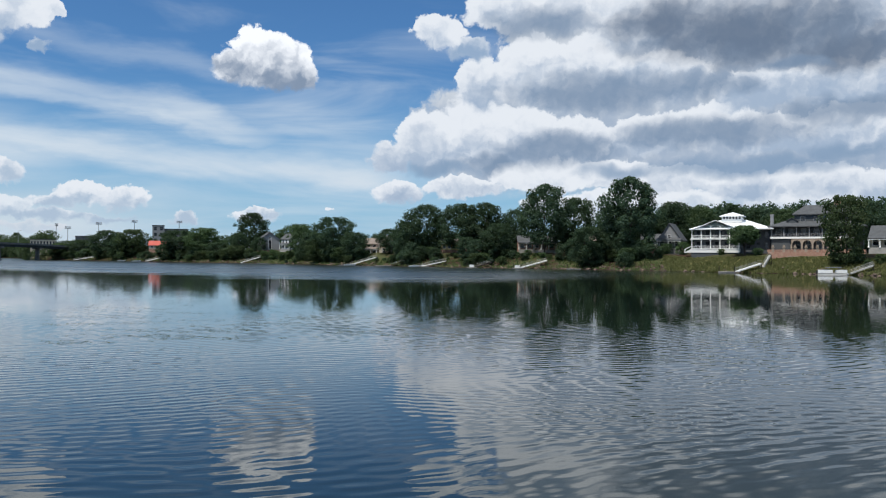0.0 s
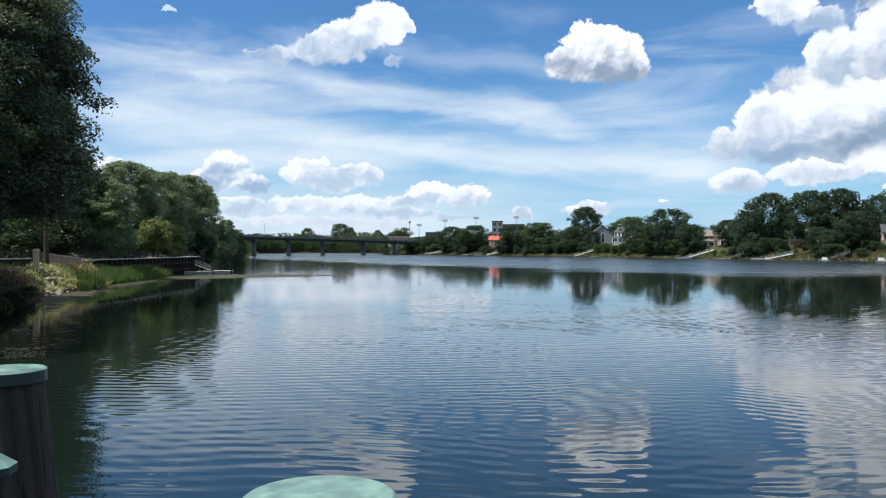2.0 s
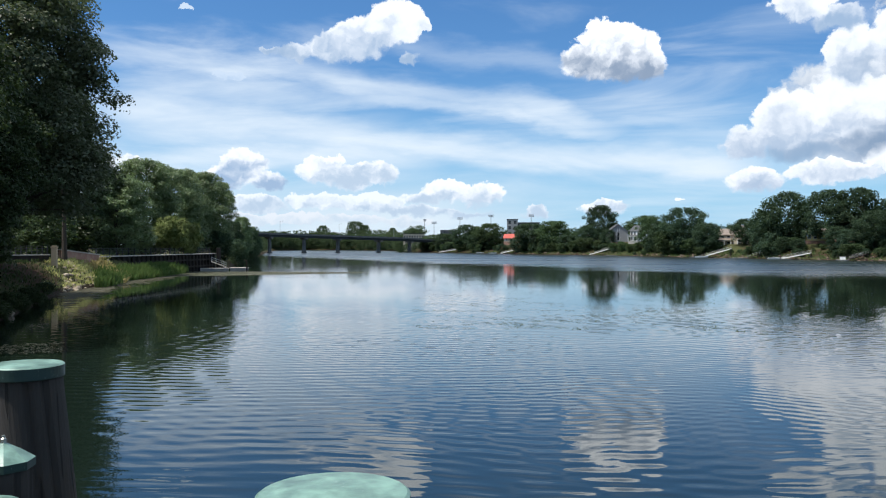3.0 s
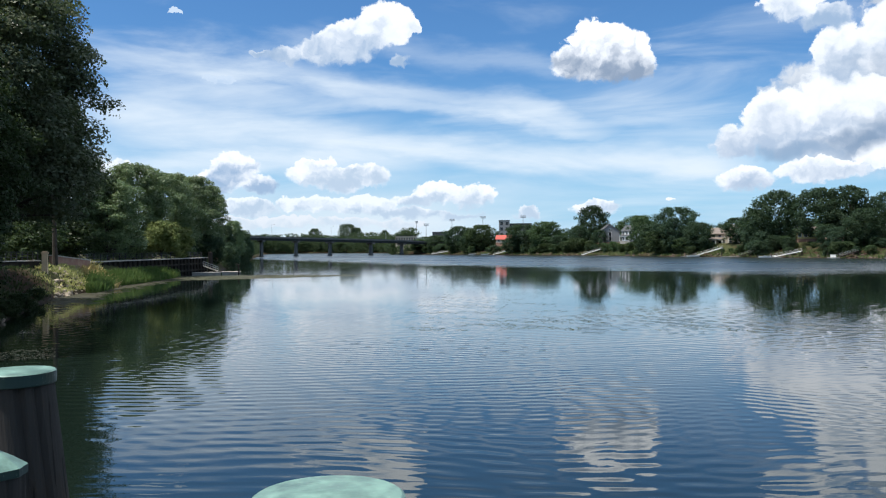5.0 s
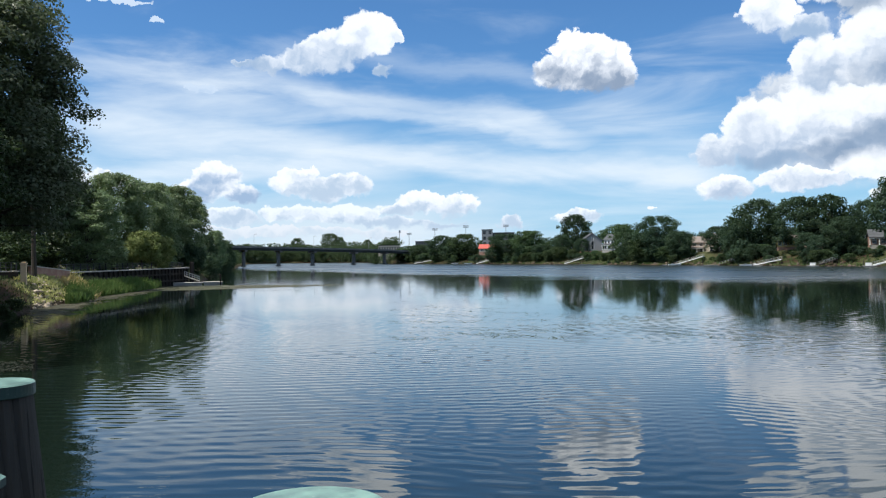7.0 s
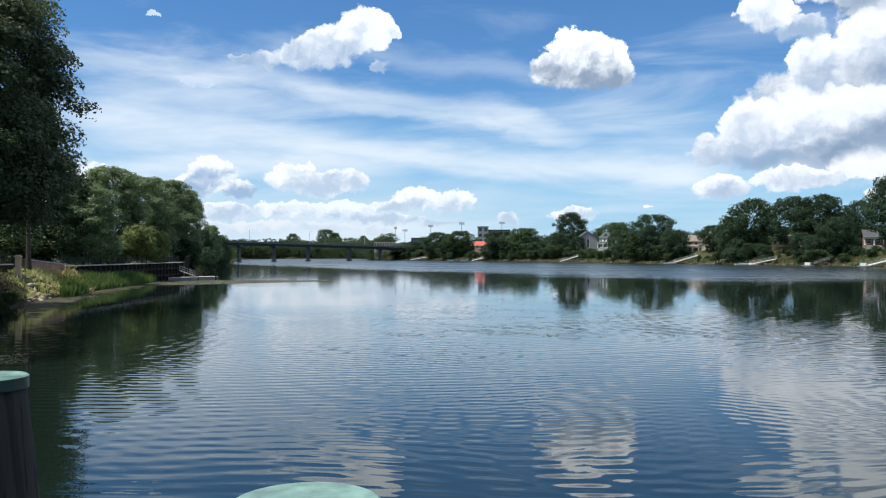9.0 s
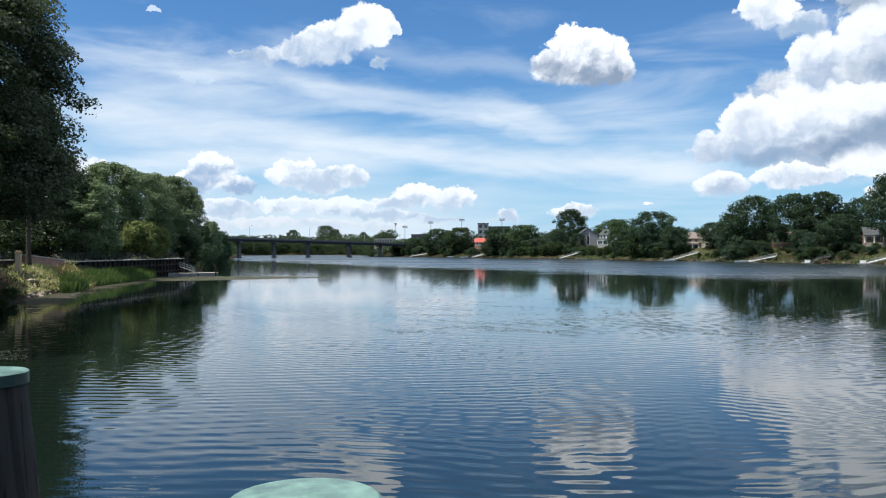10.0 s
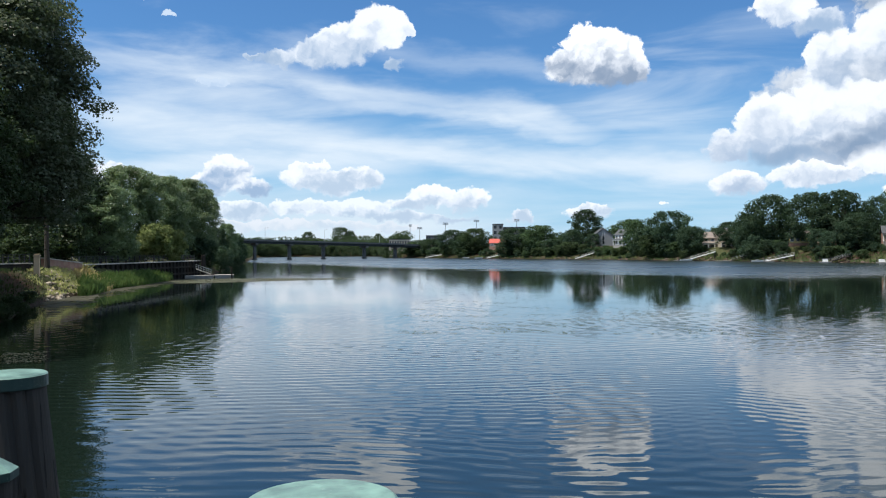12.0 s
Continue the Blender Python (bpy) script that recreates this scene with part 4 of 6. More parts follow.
def gable_roof(x0, x1, y0, y1, eave, ridge, over=0.5, along="x", thick=0.22):
    """Two pitched slabs; the ridge runs along x or y."""
    bm = bmesh.new()
    if along == "x":
        ym = (y0 + y1) / 2
        drop = (ridge - eave) / ((y1 - y0) / 2) * over
        for ya in (y0 - over, y1 + over):
            pts = [(x0 - over, ya, eave - drop), (x1 + over, ya, eave - drop), (x1 + over, ym, ridge), (x0 - over, ym, ridge)]
            v = [bm.verts.new(p) for p in pts] + [bm.verts.new((p[0], p[1], p[2] + thick)) for p in pts]
            for f in ((0, 1, 2, 3), (4, 5, 6, 7), (0, 1, 5, 4), (1, 2, 6, 5), (2, 3, 7, 6), (3, 0, 4, 7)):
                bm.faces.new([v[i] for i in f])
    else:
        xm = (x0 + x1) / 2
        drop = (ridge - eave) / ((x1 - x0) / 2) * over
        for xa in (x0 - over, x1 + over):
            pts = [(xa, y0 - over, eave - drop), (xa, y1 + over, eave - drop), (xm, y1 + over, ridge), (xm, y0 - over, ridge)]
            v = [bm.verts.new(p) for p in pts] + [bm.verts.new((p[0], p[1], p[2] + thick)) for p in pts]
            for f in ((0, 1, 2, 3), (4, 5, 6, 7), (0, 1, 5, 4), (1, 2, 6, 5), (2, 3, 7, 6), (3, 0, 4, 7)):
                bm.faces.new([v[i] for i in f])
    bmesh.ops.recalc_face_normals(bm, faces=bm.faces)
    return bm


def hip_roof(x0, x1, y0, y1, eave, ridge, over=0.6, run=None):
    """A hipped roof with a fascia; run: how far the ridge ends lie in from the sides."""
    x0, x1, y0, y1 = x0 - over, x1 + over, y0 - over, y1 + over
    run = (y1 - y0) / 2 if run is None else run
    ym = (y0 + y1) / 2
    pts = [(x0, y0, eave), (x1, y0, eave), (x1, y1, eave), (x0, y1, eave), (x0 + run, ym, ridge), (x1 - run, ym, ridge),
           (x0, y0, eave - 0.25), (x1, y0, eave - 0.25), (x1, y1, eave - 0.25), (x0, y1, eave - 0.25)]
    return solid(pts, [(0, 1, 5, 4), (1, 2, 5), (2, 3, 4, 5), (3, 0, 4), (6, 7, 1, 0), (7, 8, 2, 1), (8, 9, 3, 2), (9, 6, 0, 3), (9, 8, 7, 6)])


def gabled_wall(x0, x1, y0, y1, z0, eave, ridge, along="x"):
    """A solid house body with gable ends."""
    if along == "x":
        ym = (y0 + y1) / 2
        pts = [(x, y, z) for x in (x0, x1) for y, z in ((y0, z0), (y1, z0), (y1, eave), (ym, ridge), (y0, eave))]
    else:
        xm = (x0 + x1) / 2
        pts = [(x, y, z) for y in (y0, y1) for x, z in ((x0, z0), (x1, z0), (x1, eave), (xm, ridge), (x0, eave))]
    return solid(pts, [(0, 1, 2, 3, 4), (5, 6, 7, 8, 9), (0, 1, 6, 5), (1, 2, 7, 6), (2, 3, 8, 7), (3, 4, 9, 8), (4, 0, 5, 9)])


def balustrade(parent, x0, x1, y, z, high=0.95, step=0.35, mat=WHITE_PAINT, axis="x"):
    bm = bmesh.new()
    n = max(int((x1 - x0) / step), 1)
    for zz in (z + 0.12, z + high):
        box(bm, *((x0, x1, y - 0.05, y + 0.05) if axis == "x" else (y - 0.05, y + 0.05, x0, x1)), zz - 0.05, zz + 0.05)
    for i in range(n + 1):
        s = x0 + (x1 - x0) * i / n
        box(bm, *((s - 0.04, s + 0.04, y - 0.03, y + 0.03) if axis == "x" else (y - 0.03, y + 0.03, s - 0.04, s + 0.04)), z + 0.12, z + high)
    return part("balustrade", bm, mat, parent)


def column(parent, x, y, z0, z1, r=0.16, mat=WHITE_PAINT, bracket=0.0):
    bm = lathe([(r * 1.5, z0), (r * 1.5, z0 + 0.15), (r, z0 + 0.25), (r * 0.88, z1 - 0.25), (r * 1.5, z1 - 0.12), (r * 1.5, z1)], 10, None, (x, y, 0))
    if bracket:
        for sgn in (-1, 1):
            for i in range(4):
                a0, a1 = i / 4 * math.pi / 2, (i + 1) / 4 * math.pi / 2
                beam(bm, (x + sgn * bracket * (1 - math.cos(a0)), y, z1 - bracket + bracket * math.sin(a0)), (x + sgn * bracket * (1 - math.cos(a1)), y, z1 - bracket + bracket * math.sin(a1)), 0.14, 0.16)
    return part("column", bm, mat, parent)


def arcade(x0, x1, y, z0, top, bays, pier=0.5, thick=0.5):
    """A wall pierced by round arches."""
    bm = bmesh.new()
    bay = (x1 - x0) / bays
    r = (bay - pier) / 2
    spring = top - 0.55 - r
    for i in range(bays + 1):
        xc = x0 + bay * i
        box(bm, xc - pier / 2, xc + pier / 2, y, y + thick, z0, spring)
    for i in range(bays):
        xc = x0 + bay * (i + 0.5)
        arc = [(xc - bay / 2, spring)] + [(xc - r * math.cos(a), spring + r * math.sin(a)) for a in (math.pi * j / 10 for j in range(11))] + [(xc + bay / 2, spring)]
        n = len(arc)
        up = [(xc - bay / 2 + bay * j / (n - 1), top) for j in range(n)]
        rows = [[bm.verts.new((px, yy, pz)) for px, pz in line] for yy in (y, y + thick) for line in (arc, up)]
        for j in range(n - 1):
            bm.faces.new((rows[0][j], rows[0][j + 1], rows[1][j + 1], rows[1][j]))
            bm.faces.new((rows[2][j + 1], rows[2][j], rows[3][j], rows[3][j + 1]))
            bm.faces.new((rows[0][j + 1], rows[0][j], rows[2][j], rows[2][j + 1]))
    return bm


def white_mansion():
    d, b = 288.0, -19.2
    x, y = polar(b, d)
    z = rise(d, 0.25)
    ob = thing("mansion", x, y, z, b - 6, "white two-storey mansion with double verandas and a white metal roof", "house")
    part("foundation", boxes((-12.4, 12.6, 0.1, 16, -4, 0.05)), SIDING_DARK, ob)
    # walls take the dark siding, which puts the veranda's shade into their colour
    part("wall", boxes((-12.0, 12.2, 2.6, 15.5, 0.05, 7.6)), SIDING_DARK, ob, "sage boarded walls, darkened for the shade of the verandas")
    part("skirt", boxes((-12.5, 3.0, -0.1, 2.6, -0.2, 0.95)), WHITE_PAINT, ob)
    part("veranda_floor", boxes((-12.6, 3.1, -0.2, 2.6, 0.95, 1.1)), WHITE_PAINT, ob)
    part("balcony_floor", boxes((-12.6, 3.1, -0.25, 2.6, 4.2, 4.62)), WHITE_PAINT, ob)
    for i in range(6):
        px = -12.2 + i * 3.0
        column(ob, px, 0.05, 1.1, 4.2, 0.17, bracket=0.7)
        column(ob, px, 0.05, 4.62, 7.6 + (1.2 if i in (1, 2, 3) else 0.0), 0.17, bracket=0.9)
        if i < 5:
            balustrade(ob, px + 0.17, px + 2.83, 0.05, 1.1)
            balustrade(ob, px + 0.17, px + 2.83, 0.05, 4.62)
    part("fascia", boxes((-12.8, -9.6, -0.4, -0.15, 7.35, 7.75)), WHITE_PAINT, ob)
    part("fascia", boxes((0.2, 12.9, 2.0, 2.3, 7.35, 7.75)), WHITE_PAINT, ob)
    part("gable", solid([(-9.4, 0.4, 7.6), (0.2, 0.4, 7.6), (-4.6, 0.4, 10.2), (-9.4, 0.6, 7.6), (0.2, 0.6, 7.6), (-4.6, 0.6, 10.2)], [(0, 1, 2), (5, 4, 3), (0, 3, 4, 1), (1, 4, 5, 2), (2, 5, 3, 0)]), GREEN_TRIM, ob)
    part("roof", hip_roof(-12.4, 12.6, 0.0, 16.0, 7.75, 10.9, 0.7, 9.0), WHITE_ROOF, ob, "white standing-seam metal roof")
    part("porch_roof", gable_roof(-11.2, 2.0, -0.3, 8.0, 7.75, 10.45, 0.5, "y", 0.2), WHITE_ROOF, ob)
    cup = part("cupola", boxes((-3.2, 3.2, 5.0, 11.0, 10.0, 12.1)), WHITE_PAINT, ob)
    for i in range(6):
        part("pane", boxes((-2.8 + i, -2.2 + i, 4.95, 5.02, 11.1, 11.9)), GLASS_DARK, cup)
    part("cupola_roof", hip_roof(-3.2, 3.2, 5.0, 11.0, 12.2, 13.5, 0.7), WHITE_ROOF, cup)
    # trim in the same dark siding: shade behind the columns is coloured in
    for px in (-10.5, -7.5, -4.5, -1.5):
        window(ob, px, 1.3, 1.1, 2.2, 2.6, SIDING_DARK)
        window(ob, px, 4.9, 1.1, 2.2, 2.6, SIDING_DARK)
    for px in (5.5, 8.5, 11.0):
        window(ob, px, 1.3, 1.0, 1.8, 2.6, SIDING_DARK)
        window(ob, px, 4.8, 1.0, 1.8, 2.6, SIDING_DARK)
    stair = bmesh.new()
    for i in range(6):
        box(stair, -14.6 + i * 0.36, -12.5, 0.6, 2.2, -0.2 + i * 0.19, i * 0.19)
    part("steps", stair, WHITE_PAINT, ob)
    for s in (0.6, 2.2):
        rail = bmesh.new()
        beam(rail, (-14.7, s, 0.9), (-12.5, s, 2.0), 0.08, 0.1)
        box(rail, -14.75, -14.6, s - 0.07, s + 0.07, -0.2, 1.0)
        part("stair_rail", rail, WHITE_PAINT, ob)


def arched_house():
    d, b = 286.0, -24.3
    x, y = polar(b, d)
    z = rise(d, 0.42)
    ob = thing("villa", x, y, z, b - 4, "large house with tan ground-floor arches, veranda and slate roof", "house")
    part("foundation", boxes((-14.2, 14.2, -0.2, 17, -5, 0.02)), BRICK, ob)
    part("wall", boxes((-13.0, 13.5, 3.2, 16.5, 0.02, 7.4)), SIDING_DARK, ob)
    part("arcade", arcade(-7.0, 8.5, 0.0, 0.02, 3.5, 5), STONE_TAN, ob, "tan rendered arcade of round arches")
    part("side_wall", boxes((-13.0, -7.3, 0.5, 3.2, 0.02, 3.5)), SIDING_DARK, ob)
    part("white_band", boxes((-13.3, 8.8, -0.15, 0.45, 3.5, 4.05)), WHITE_PAINT, ob, "white painted balcony band")
    part("balcony_floor", boxes((-13.2, 13.4, 0.45, 3.2, 3.6, 3.95)), CONCRETE, ob)
    for i in range(7):
        column(ob, -13.0 + i * 3.75, 0.2, 4.05, 7.3, 0.16, SIDING_GREY)
        if i < 6:
            balustrade(ob, -12.8 + i * 3.75, -9.4 + i * 3.75, 0.2, 4.05, 0.95, 0.4, SIDING_GREY)
    part("lower_roof", hip_roof(-13.3, 13.8, 0.0, 16.6, 7.5, 10.6, 0.8, 8.0), GREY_ROOF, ob)
    part("upper_wall", boxes((-6.5, 11.0, 4.2, 13.0, 8.4, 11.4)), SIDING_DARK, ob)
    part("upper_roof", hip_roof(-6.5, 11.0, 4.2, 13.0, 11.5, 14.6, 0.7, 3.6), GREY_ROOF, ob)
    dormer = part("dormer", gabled_wall(-8.6, -5.6, 2.6, 6.0, 8.2, 9.4, 10.2, "y"), SIDING_DARK, ob)
    part("dormer_roof", gable_roof(-8.6, -5.6, 2.6, 6.0, 9.4, 10.2, 0.3, "y", 0.12), GREY_ROOF, dormer)
    part("chimney", boxes((-13.9, -12.9, 5.0, 6.2, 0, 11.2), (-14.0, -12.8, 4.9, 6.3, 11.2, 11.6)), SIDING_GREY, ob, "pale chimney stack")
    part("chimney", boxes((5.0, 7.0, 9.0, 10.4, 8, 16.6), (4.9, 7.1, 8.9, 10.5, 16.6, 17.0)), BRICK, ob, "brick chimney stack")
    for i in range(6):
        window(ob, -11.1 + i * 3.75, 4.4, 1.5, 2.3, 3.2, SIDING_GREY)
    for i in range(5):
        window(ob, -5.4 + i * 3.1, 0.4, 1.5, 2.3, 3.2, SIDING_GREY)
    for i in range(4):
        window(ob, -4.0 + i * 4.0, 9.2, 1.3, 1.5, 4.2, SIDING_GREY)


def garden_terrace():
    """Brick retaining wall in front of the villa, with a row of stone piers on it."""
    d, b = 270.0, -23.3
    x, y = polar(b, d)
    z = rise(d, -0.16)
    ob = thing("garden_wall", x, y, z, b - 4, "long red-brick garden terrace wall with stone piers", "garden wall")
    part("wall", boxes((-7.5, 12.0, 0, 0.6, -2.5, 1.9)), BRICK, ob)
    part("coping", boxes((-3.0, 12.1, -0.1, 0.7, 0.55, 0.75)), STONE_TAN, ob, "pale stone ledge")
    part("infill", boxes((-7.4, 11.9, 0.6, 14, -2.5, 1.75)), PAVING, ob)
    for i in range(7):
        px = -7.1 + i * 3.1
        pier = part("pier", boxes((px - 0.35, px + 0.35, 0.0, 0.7, 1.9, 3.3), (px - 0.5, px + 0.5, -0.15, 0.85, 3.3, 3.5), (px - 0.3, px + 0.3, 0.05, 0.65, 3.5, 4.1)), STONE_TAN, ob)
        if i < 6:
            bm = bmesh.new()
            box(bm, px + 0.35, px + 2.85, 0.3, 0.38, 2.95, 3.05)
            for j in range(9):
                box(bm, px + 0.5 + j * 0.27, px + 0.54 + j * 0.27, 0.32, 0.36, 1.9, 2.95)
            part("railing", bm, GIRDER, ob)


def cottage(b, back, lift, w, deep, eave, ridge, walls, roofing, label, along="x", turn=0.0, rows=1, cols=3, chimney=False, porch=0.0, trim=WHITE_PAINT, name="house", dist=None):
    d = dist or shore(b) + back
    x, y = polar(b, d)
    z = max(gz(x, y), 0) if lift is None else rise(d, lift)
    ob = thing(name, x, y, z, b + turn, label, "house")
    part("foundation", boxes((-w / 2 - 0.1, w / 2 + 0.1, -0.1, deep + 0.1, -6, 0.3)), BRICK, ob)
    part("wall", gabled_wall(-w / 2, w / 2, 0, deep, 0.3, eave, ridge, along), walls, ob)
    part("roof", gable_roof(-w / 2, w / 2, 0, deep, eave, ridge + 0.02, 0.5, along), roofing, ob)
    storey = (eave - 0.3) / rows
    for r in range(rows):
        for c in range(cols):
            px = -w / 2 + w * (c + 0.5) / cols
            window(ob, px, 0.3 + storey * r + 0.8, min(1.4, w / cols * 0.55), storey - 1.35, 0, trim)
    if along == "y" and ridge - eave > 2.2:
        window(ob, 0, eave + 0.3, 1.0, 1.2, 0, trim)
    if chimney:
        part("chimney", boxes((w * 0.28, w * 0.28 + 1.1, deep * 0.55, deep * 0.55 + 0.9, eave, ridge + 1.4)), BRICK, ob)
    if porch:
        n = max(int(w / 2.8), 2)
        part("porch_floor", boxes((-w / 2, w / 2, -porch, 0, -2, 0.45)), CONCRETE, ob)
        part("porch_roof", solid([(-w / 2 - 0.4, -porch - 0.4, 3.0), (w / 2 + 0.4, -porch - 0.4, 3.0), (w / 2 + 0.4, 0, 3.7), (-w / 2 - 0.4, 0, 3.7),
                                  (-w / 2 - 0.4, -porch - 0.4, 3.25), (w / 2 + 0.4, -porch - 0.4, 3.25), (w / 2 + 0.4, 0, 3.95), (-w / 2 - 0.4, 0, 3.95)],
                                 [(3, 2, 1, 0), (4, 5, 6, 7), (0, 1, 5, 4), (1, 2, 6, 5), (2, 3, 7, 6), (3, 0, 4, 7)]), roofing, ob)
        part("porch_beam", boxes((-w / 2 - 0.3, w / 2 + 0.3, -porch - 0.3, -porch + 0.1, 2.7, 3.0)), WHITE_PAINT, ob)
        for i in range(n + 1):
            column(ob, -w / 2 + w * i / n, -porch + 0.0, 0.45, 2.7, 0.2)
    return ob


white_mansion()
arched_house()
garden_terrace()
cottage(-15.35, 34, 0.45, 8.0, 12, 3.6, 9.2, SIDING_GREY, GREY_ROOF, "grey house with a steep gabled shingle roof", "y", -10, 1, 3, porch=1.8)
cottage(-14.2, 38, 0.45, 7.0, 8, 3.2, 5.4, WHITE_PAINT, GREY_ROOF, "low white wing with a grey shingle roof", "x", 0, 1, 3)
cottage(-28.3, 40, 0.45, 9.0, 11, 3.8, 7.0, SIDING_BEIGE, GREY_ROOF, "pale house with white porch posts and grey roof", "x", -8, 1, 3, porch=2.2)
cottage(-6.5, 36, 0.32, 15.0, 10, 3.7, 6.0, BRICK, GREY_ROOF, "red-brick house with a white-posted porch under trees", "x", 5, 1, 5, porch=2.6)
cottage(-0.6, 33, 0.30, 8.5, 9, 3.2, 5.0, YELLOW_PAINT, BROWN_ROOF, "low yellow house with white windows under trees", "x", 4, 1, 4)
cottage(-2.3, 44, 0.30, 9.5, 9, 3.0, 4.6, SIDING_BEIGE, BROWN_ROOF, "low beige house with a brown roof under trees", "x", 0, 1, 3)
cottage(-10.9, 40, 0.35, 9.0, 9, 3.2, 5.6, BRICK, BROWN_ROOF, "small brick house half hidden by trees", "x", 0, 1, 3)
cottage(4.75, 34, -0.05, 8.5, 10, 5.6, 8.2, SIDING_BEIGE, BROWN_ROOF, "beige two-storey house with brown roofs and white porch", "x", -12, 2, 3, porch=2.2)
cottage(4.10, 33, -0.05, 4.6, 9, 7.4, 9.6, SIDING_BEIGE, BROWN_ROOF, "beige gabled house wing with a white upper window", "y", -12, 2, 1)
cottage(10.75, 40, 0.30, 6.4, 9, 6.0, 8.8, WHITE_PAINT, GREY_ROOF, "white two-storey house with a porch and grey roof", "x", -34, 2, 3, porch=1.8)
cottage(11.85, 34, 0.25, 10.5, 13, 6.4, 10.2, SIDING_GREY, GREY_ROOF, "grey gable-ended house among trees", "y", 8, 1, 1)
cottage(19.1, 44, 0.30, 11.0, 10, 2.8, 5.6, SIDING_BEIGE, RED_ROOF, "low house with a bright red roof", "x", -6, 1, 3)
cottage(15.95, 46, 0.25, 6.0, 8, 4.6, 6.4, WHITE_PAINT, GREY_ROOF, "small white house between trees", "y", 0, 2, 2)
cottage(13.6, 40, 0.15, 7.0, 8, 3.4, 6.0, WHITE_PAINT, GREY_ROOF, "white cottage with a grey roof", "y", 0, 1, 2)
cottage(21.3, 46, 0.2, 6.0, 8, 3.6, 5.2, WHITE_PAINT, GREY_ROOF, "white boat house between trees", "y", 0, 1, 2)


def block_building(b, d, e0, e1, w, deep, walls, label, cols, rows, turn=0.0):
    x, y = polar(b, d)
    z0, z1 = rise(d, e0), rise(d, e1)
    ob = thing("building", x, y, z0, b + turn, label, "building")
    h = z1 - z0
    part("wall", boxes((-w / 2, w / 2, 0, deep, -12, h)), walls, ob)
    part("parapet", boxes((-w / 2 - 0.2, w / 2 + 0.2, -0.2, deep + 0.2, h, h + 0.5)), GIRDER, ob)
    for r in range(rows):
        for c in range(cols):
            window(ob, -w / 2 + w * (c + 0.5) / cols, h * r / rows + h / rows * 0.25, w / cols * 0.5, h / rows * 0.55, 0, SIDING_GREY)


block_building(19.05, 690, 0.7, 1.85, 9.0, 14, SIDING_GREY, "grey multi-storey modern building above the trees", 2, 3)
block_building(17.95, 700, 0.7, 1.62, 19.0, 14, SIDING_DARK, "dark modern building with a flat roof", 7, 3)
block_building(23.5, 790, 0.4, 1.10, 15.0, 12, SIDING_DARK, "long low dark building above the trees", 6, 2)

block_building(25.9, 770, 0.35, 0.86, 19.0, 10, SIDING_BEIGE, "long low pale building beyond the bridge", 8, 1)


def street_lamp(b, d, z, tall):
    x, y = polar(b, d)
    ob = thing("street_lamp", x, y, z, b, "thin grey street lamp on the road bridge", "street lamp", "street lamps on the bridge")
    part("pole", lathe([(0.16, 0), (0.11, tall * 0.5), (0.08, tall)], 8), STEEL, ob)
    arm = bmesh.new()
    beam(arm, (0, 0, tall), (1.6, 0, tall + 0.35), 0.1, 0.1)
    part("arm", arm, STEEL, ob)
    part("lamp_head", boxes((1.4, 2.2, -0.18, 0.18, tall + 0.28, tall + 0.44)), STEEL, ob)


start, run = Vector((-296, 601, 0)), Vector((-66, -98, 0)).normalized()
for s in (14.0, 62.0, 110.0):
    foot = start + run * s
    street_lamp(math.degrees(math.atan2(-foot.x, foot.y)), foot.length, 11.2 + 3.0 / 118.15 * s, 9.5)


# ---- docks and boats on the far bank ----
def float_dock(b, d, w, deep, label="grey floating dock on the river", turn=0.0):
    x, y = polar(b, d)
    ob = thing("floating_dock", x, y, 0, b + turn, label, "dock", "docks on the far bank")
    part("float", boxes((-w / 2 + 0.1, w / 2 - 0.1, -deep / 2 + 0.1, deep / 2 - 0.1, -0.4, 0.25)), CONCRETE, ob)
    bm = bmesh.new()
    n = int(w / 0.5)
    for i in range(n):
        box(bm, -w / 2 + w * i / n, -w / 2 + w * (i + 0.94) / n, -deep / 2, deep / 2, 0.25, 0.36)
    part("decking", bm, DECKING, ob)
    for px in (-w / 2 + 0.3, w / 2 - 0.3):
        part("dock_post", lathe([(0.13, -2), (0.12, 1.9), (0.02, 2.05)], 8, None, (px, deep / 2 + 0.2, 0)), DARK_TIMBER, ob)
    return ob


def gangway(b0, d0, b1, d1, head_z, mat=WHITE_PAINT, label="pale metal gangway from the bank to a floating dock", wide=1.3):
    """A ramp with handrails from a float up to the bank."""
    (x0, y0), (x1, y1) = polar(b0, d0), polar(b1, d1)
    ob = thing("gangway", x0, y0, 0.36, 0, label, "gangway", "gangways on the far bank")
    a, c = Vector((0, 0, 0.05)), Vector((x1 - x0, y1 - y0, head_z - 0.36))
    side = (c - a).cross(Vector((0, 0, 1))).normalized() * wide / 2
    bm = bmesh.new()
    beam(bm, a, c, wide, 0.34)
    part("walkway", bm, mat, ob)
    for s in (-1, 1):
        bm = bmesh.new()
        for up in (0.55, 1.05):
            beam(bm, a + side * s + Vector((0, 0, up)), c + side * s + Vector((0, 0, up)), 0.04, 0.04)
        n = 7
        for i in range(n + 1):
            p = a.lerp(c, i / n) + side * s
            beam(bm, p, p + Vector((0, 0, 1.05)), 0.04, 0.04)
        part("handrail", bm, ALU, ob)
    legs = bmesh.new()
    for s in (-1, 1):
        tube(legs, c + side * s + Vector((0, 0, -head_z - 1.0)), c + side * s, 0.14, 0.12, 8)
    part("landing_posts", legs, DARK_TIMBER, ob)
    return ob


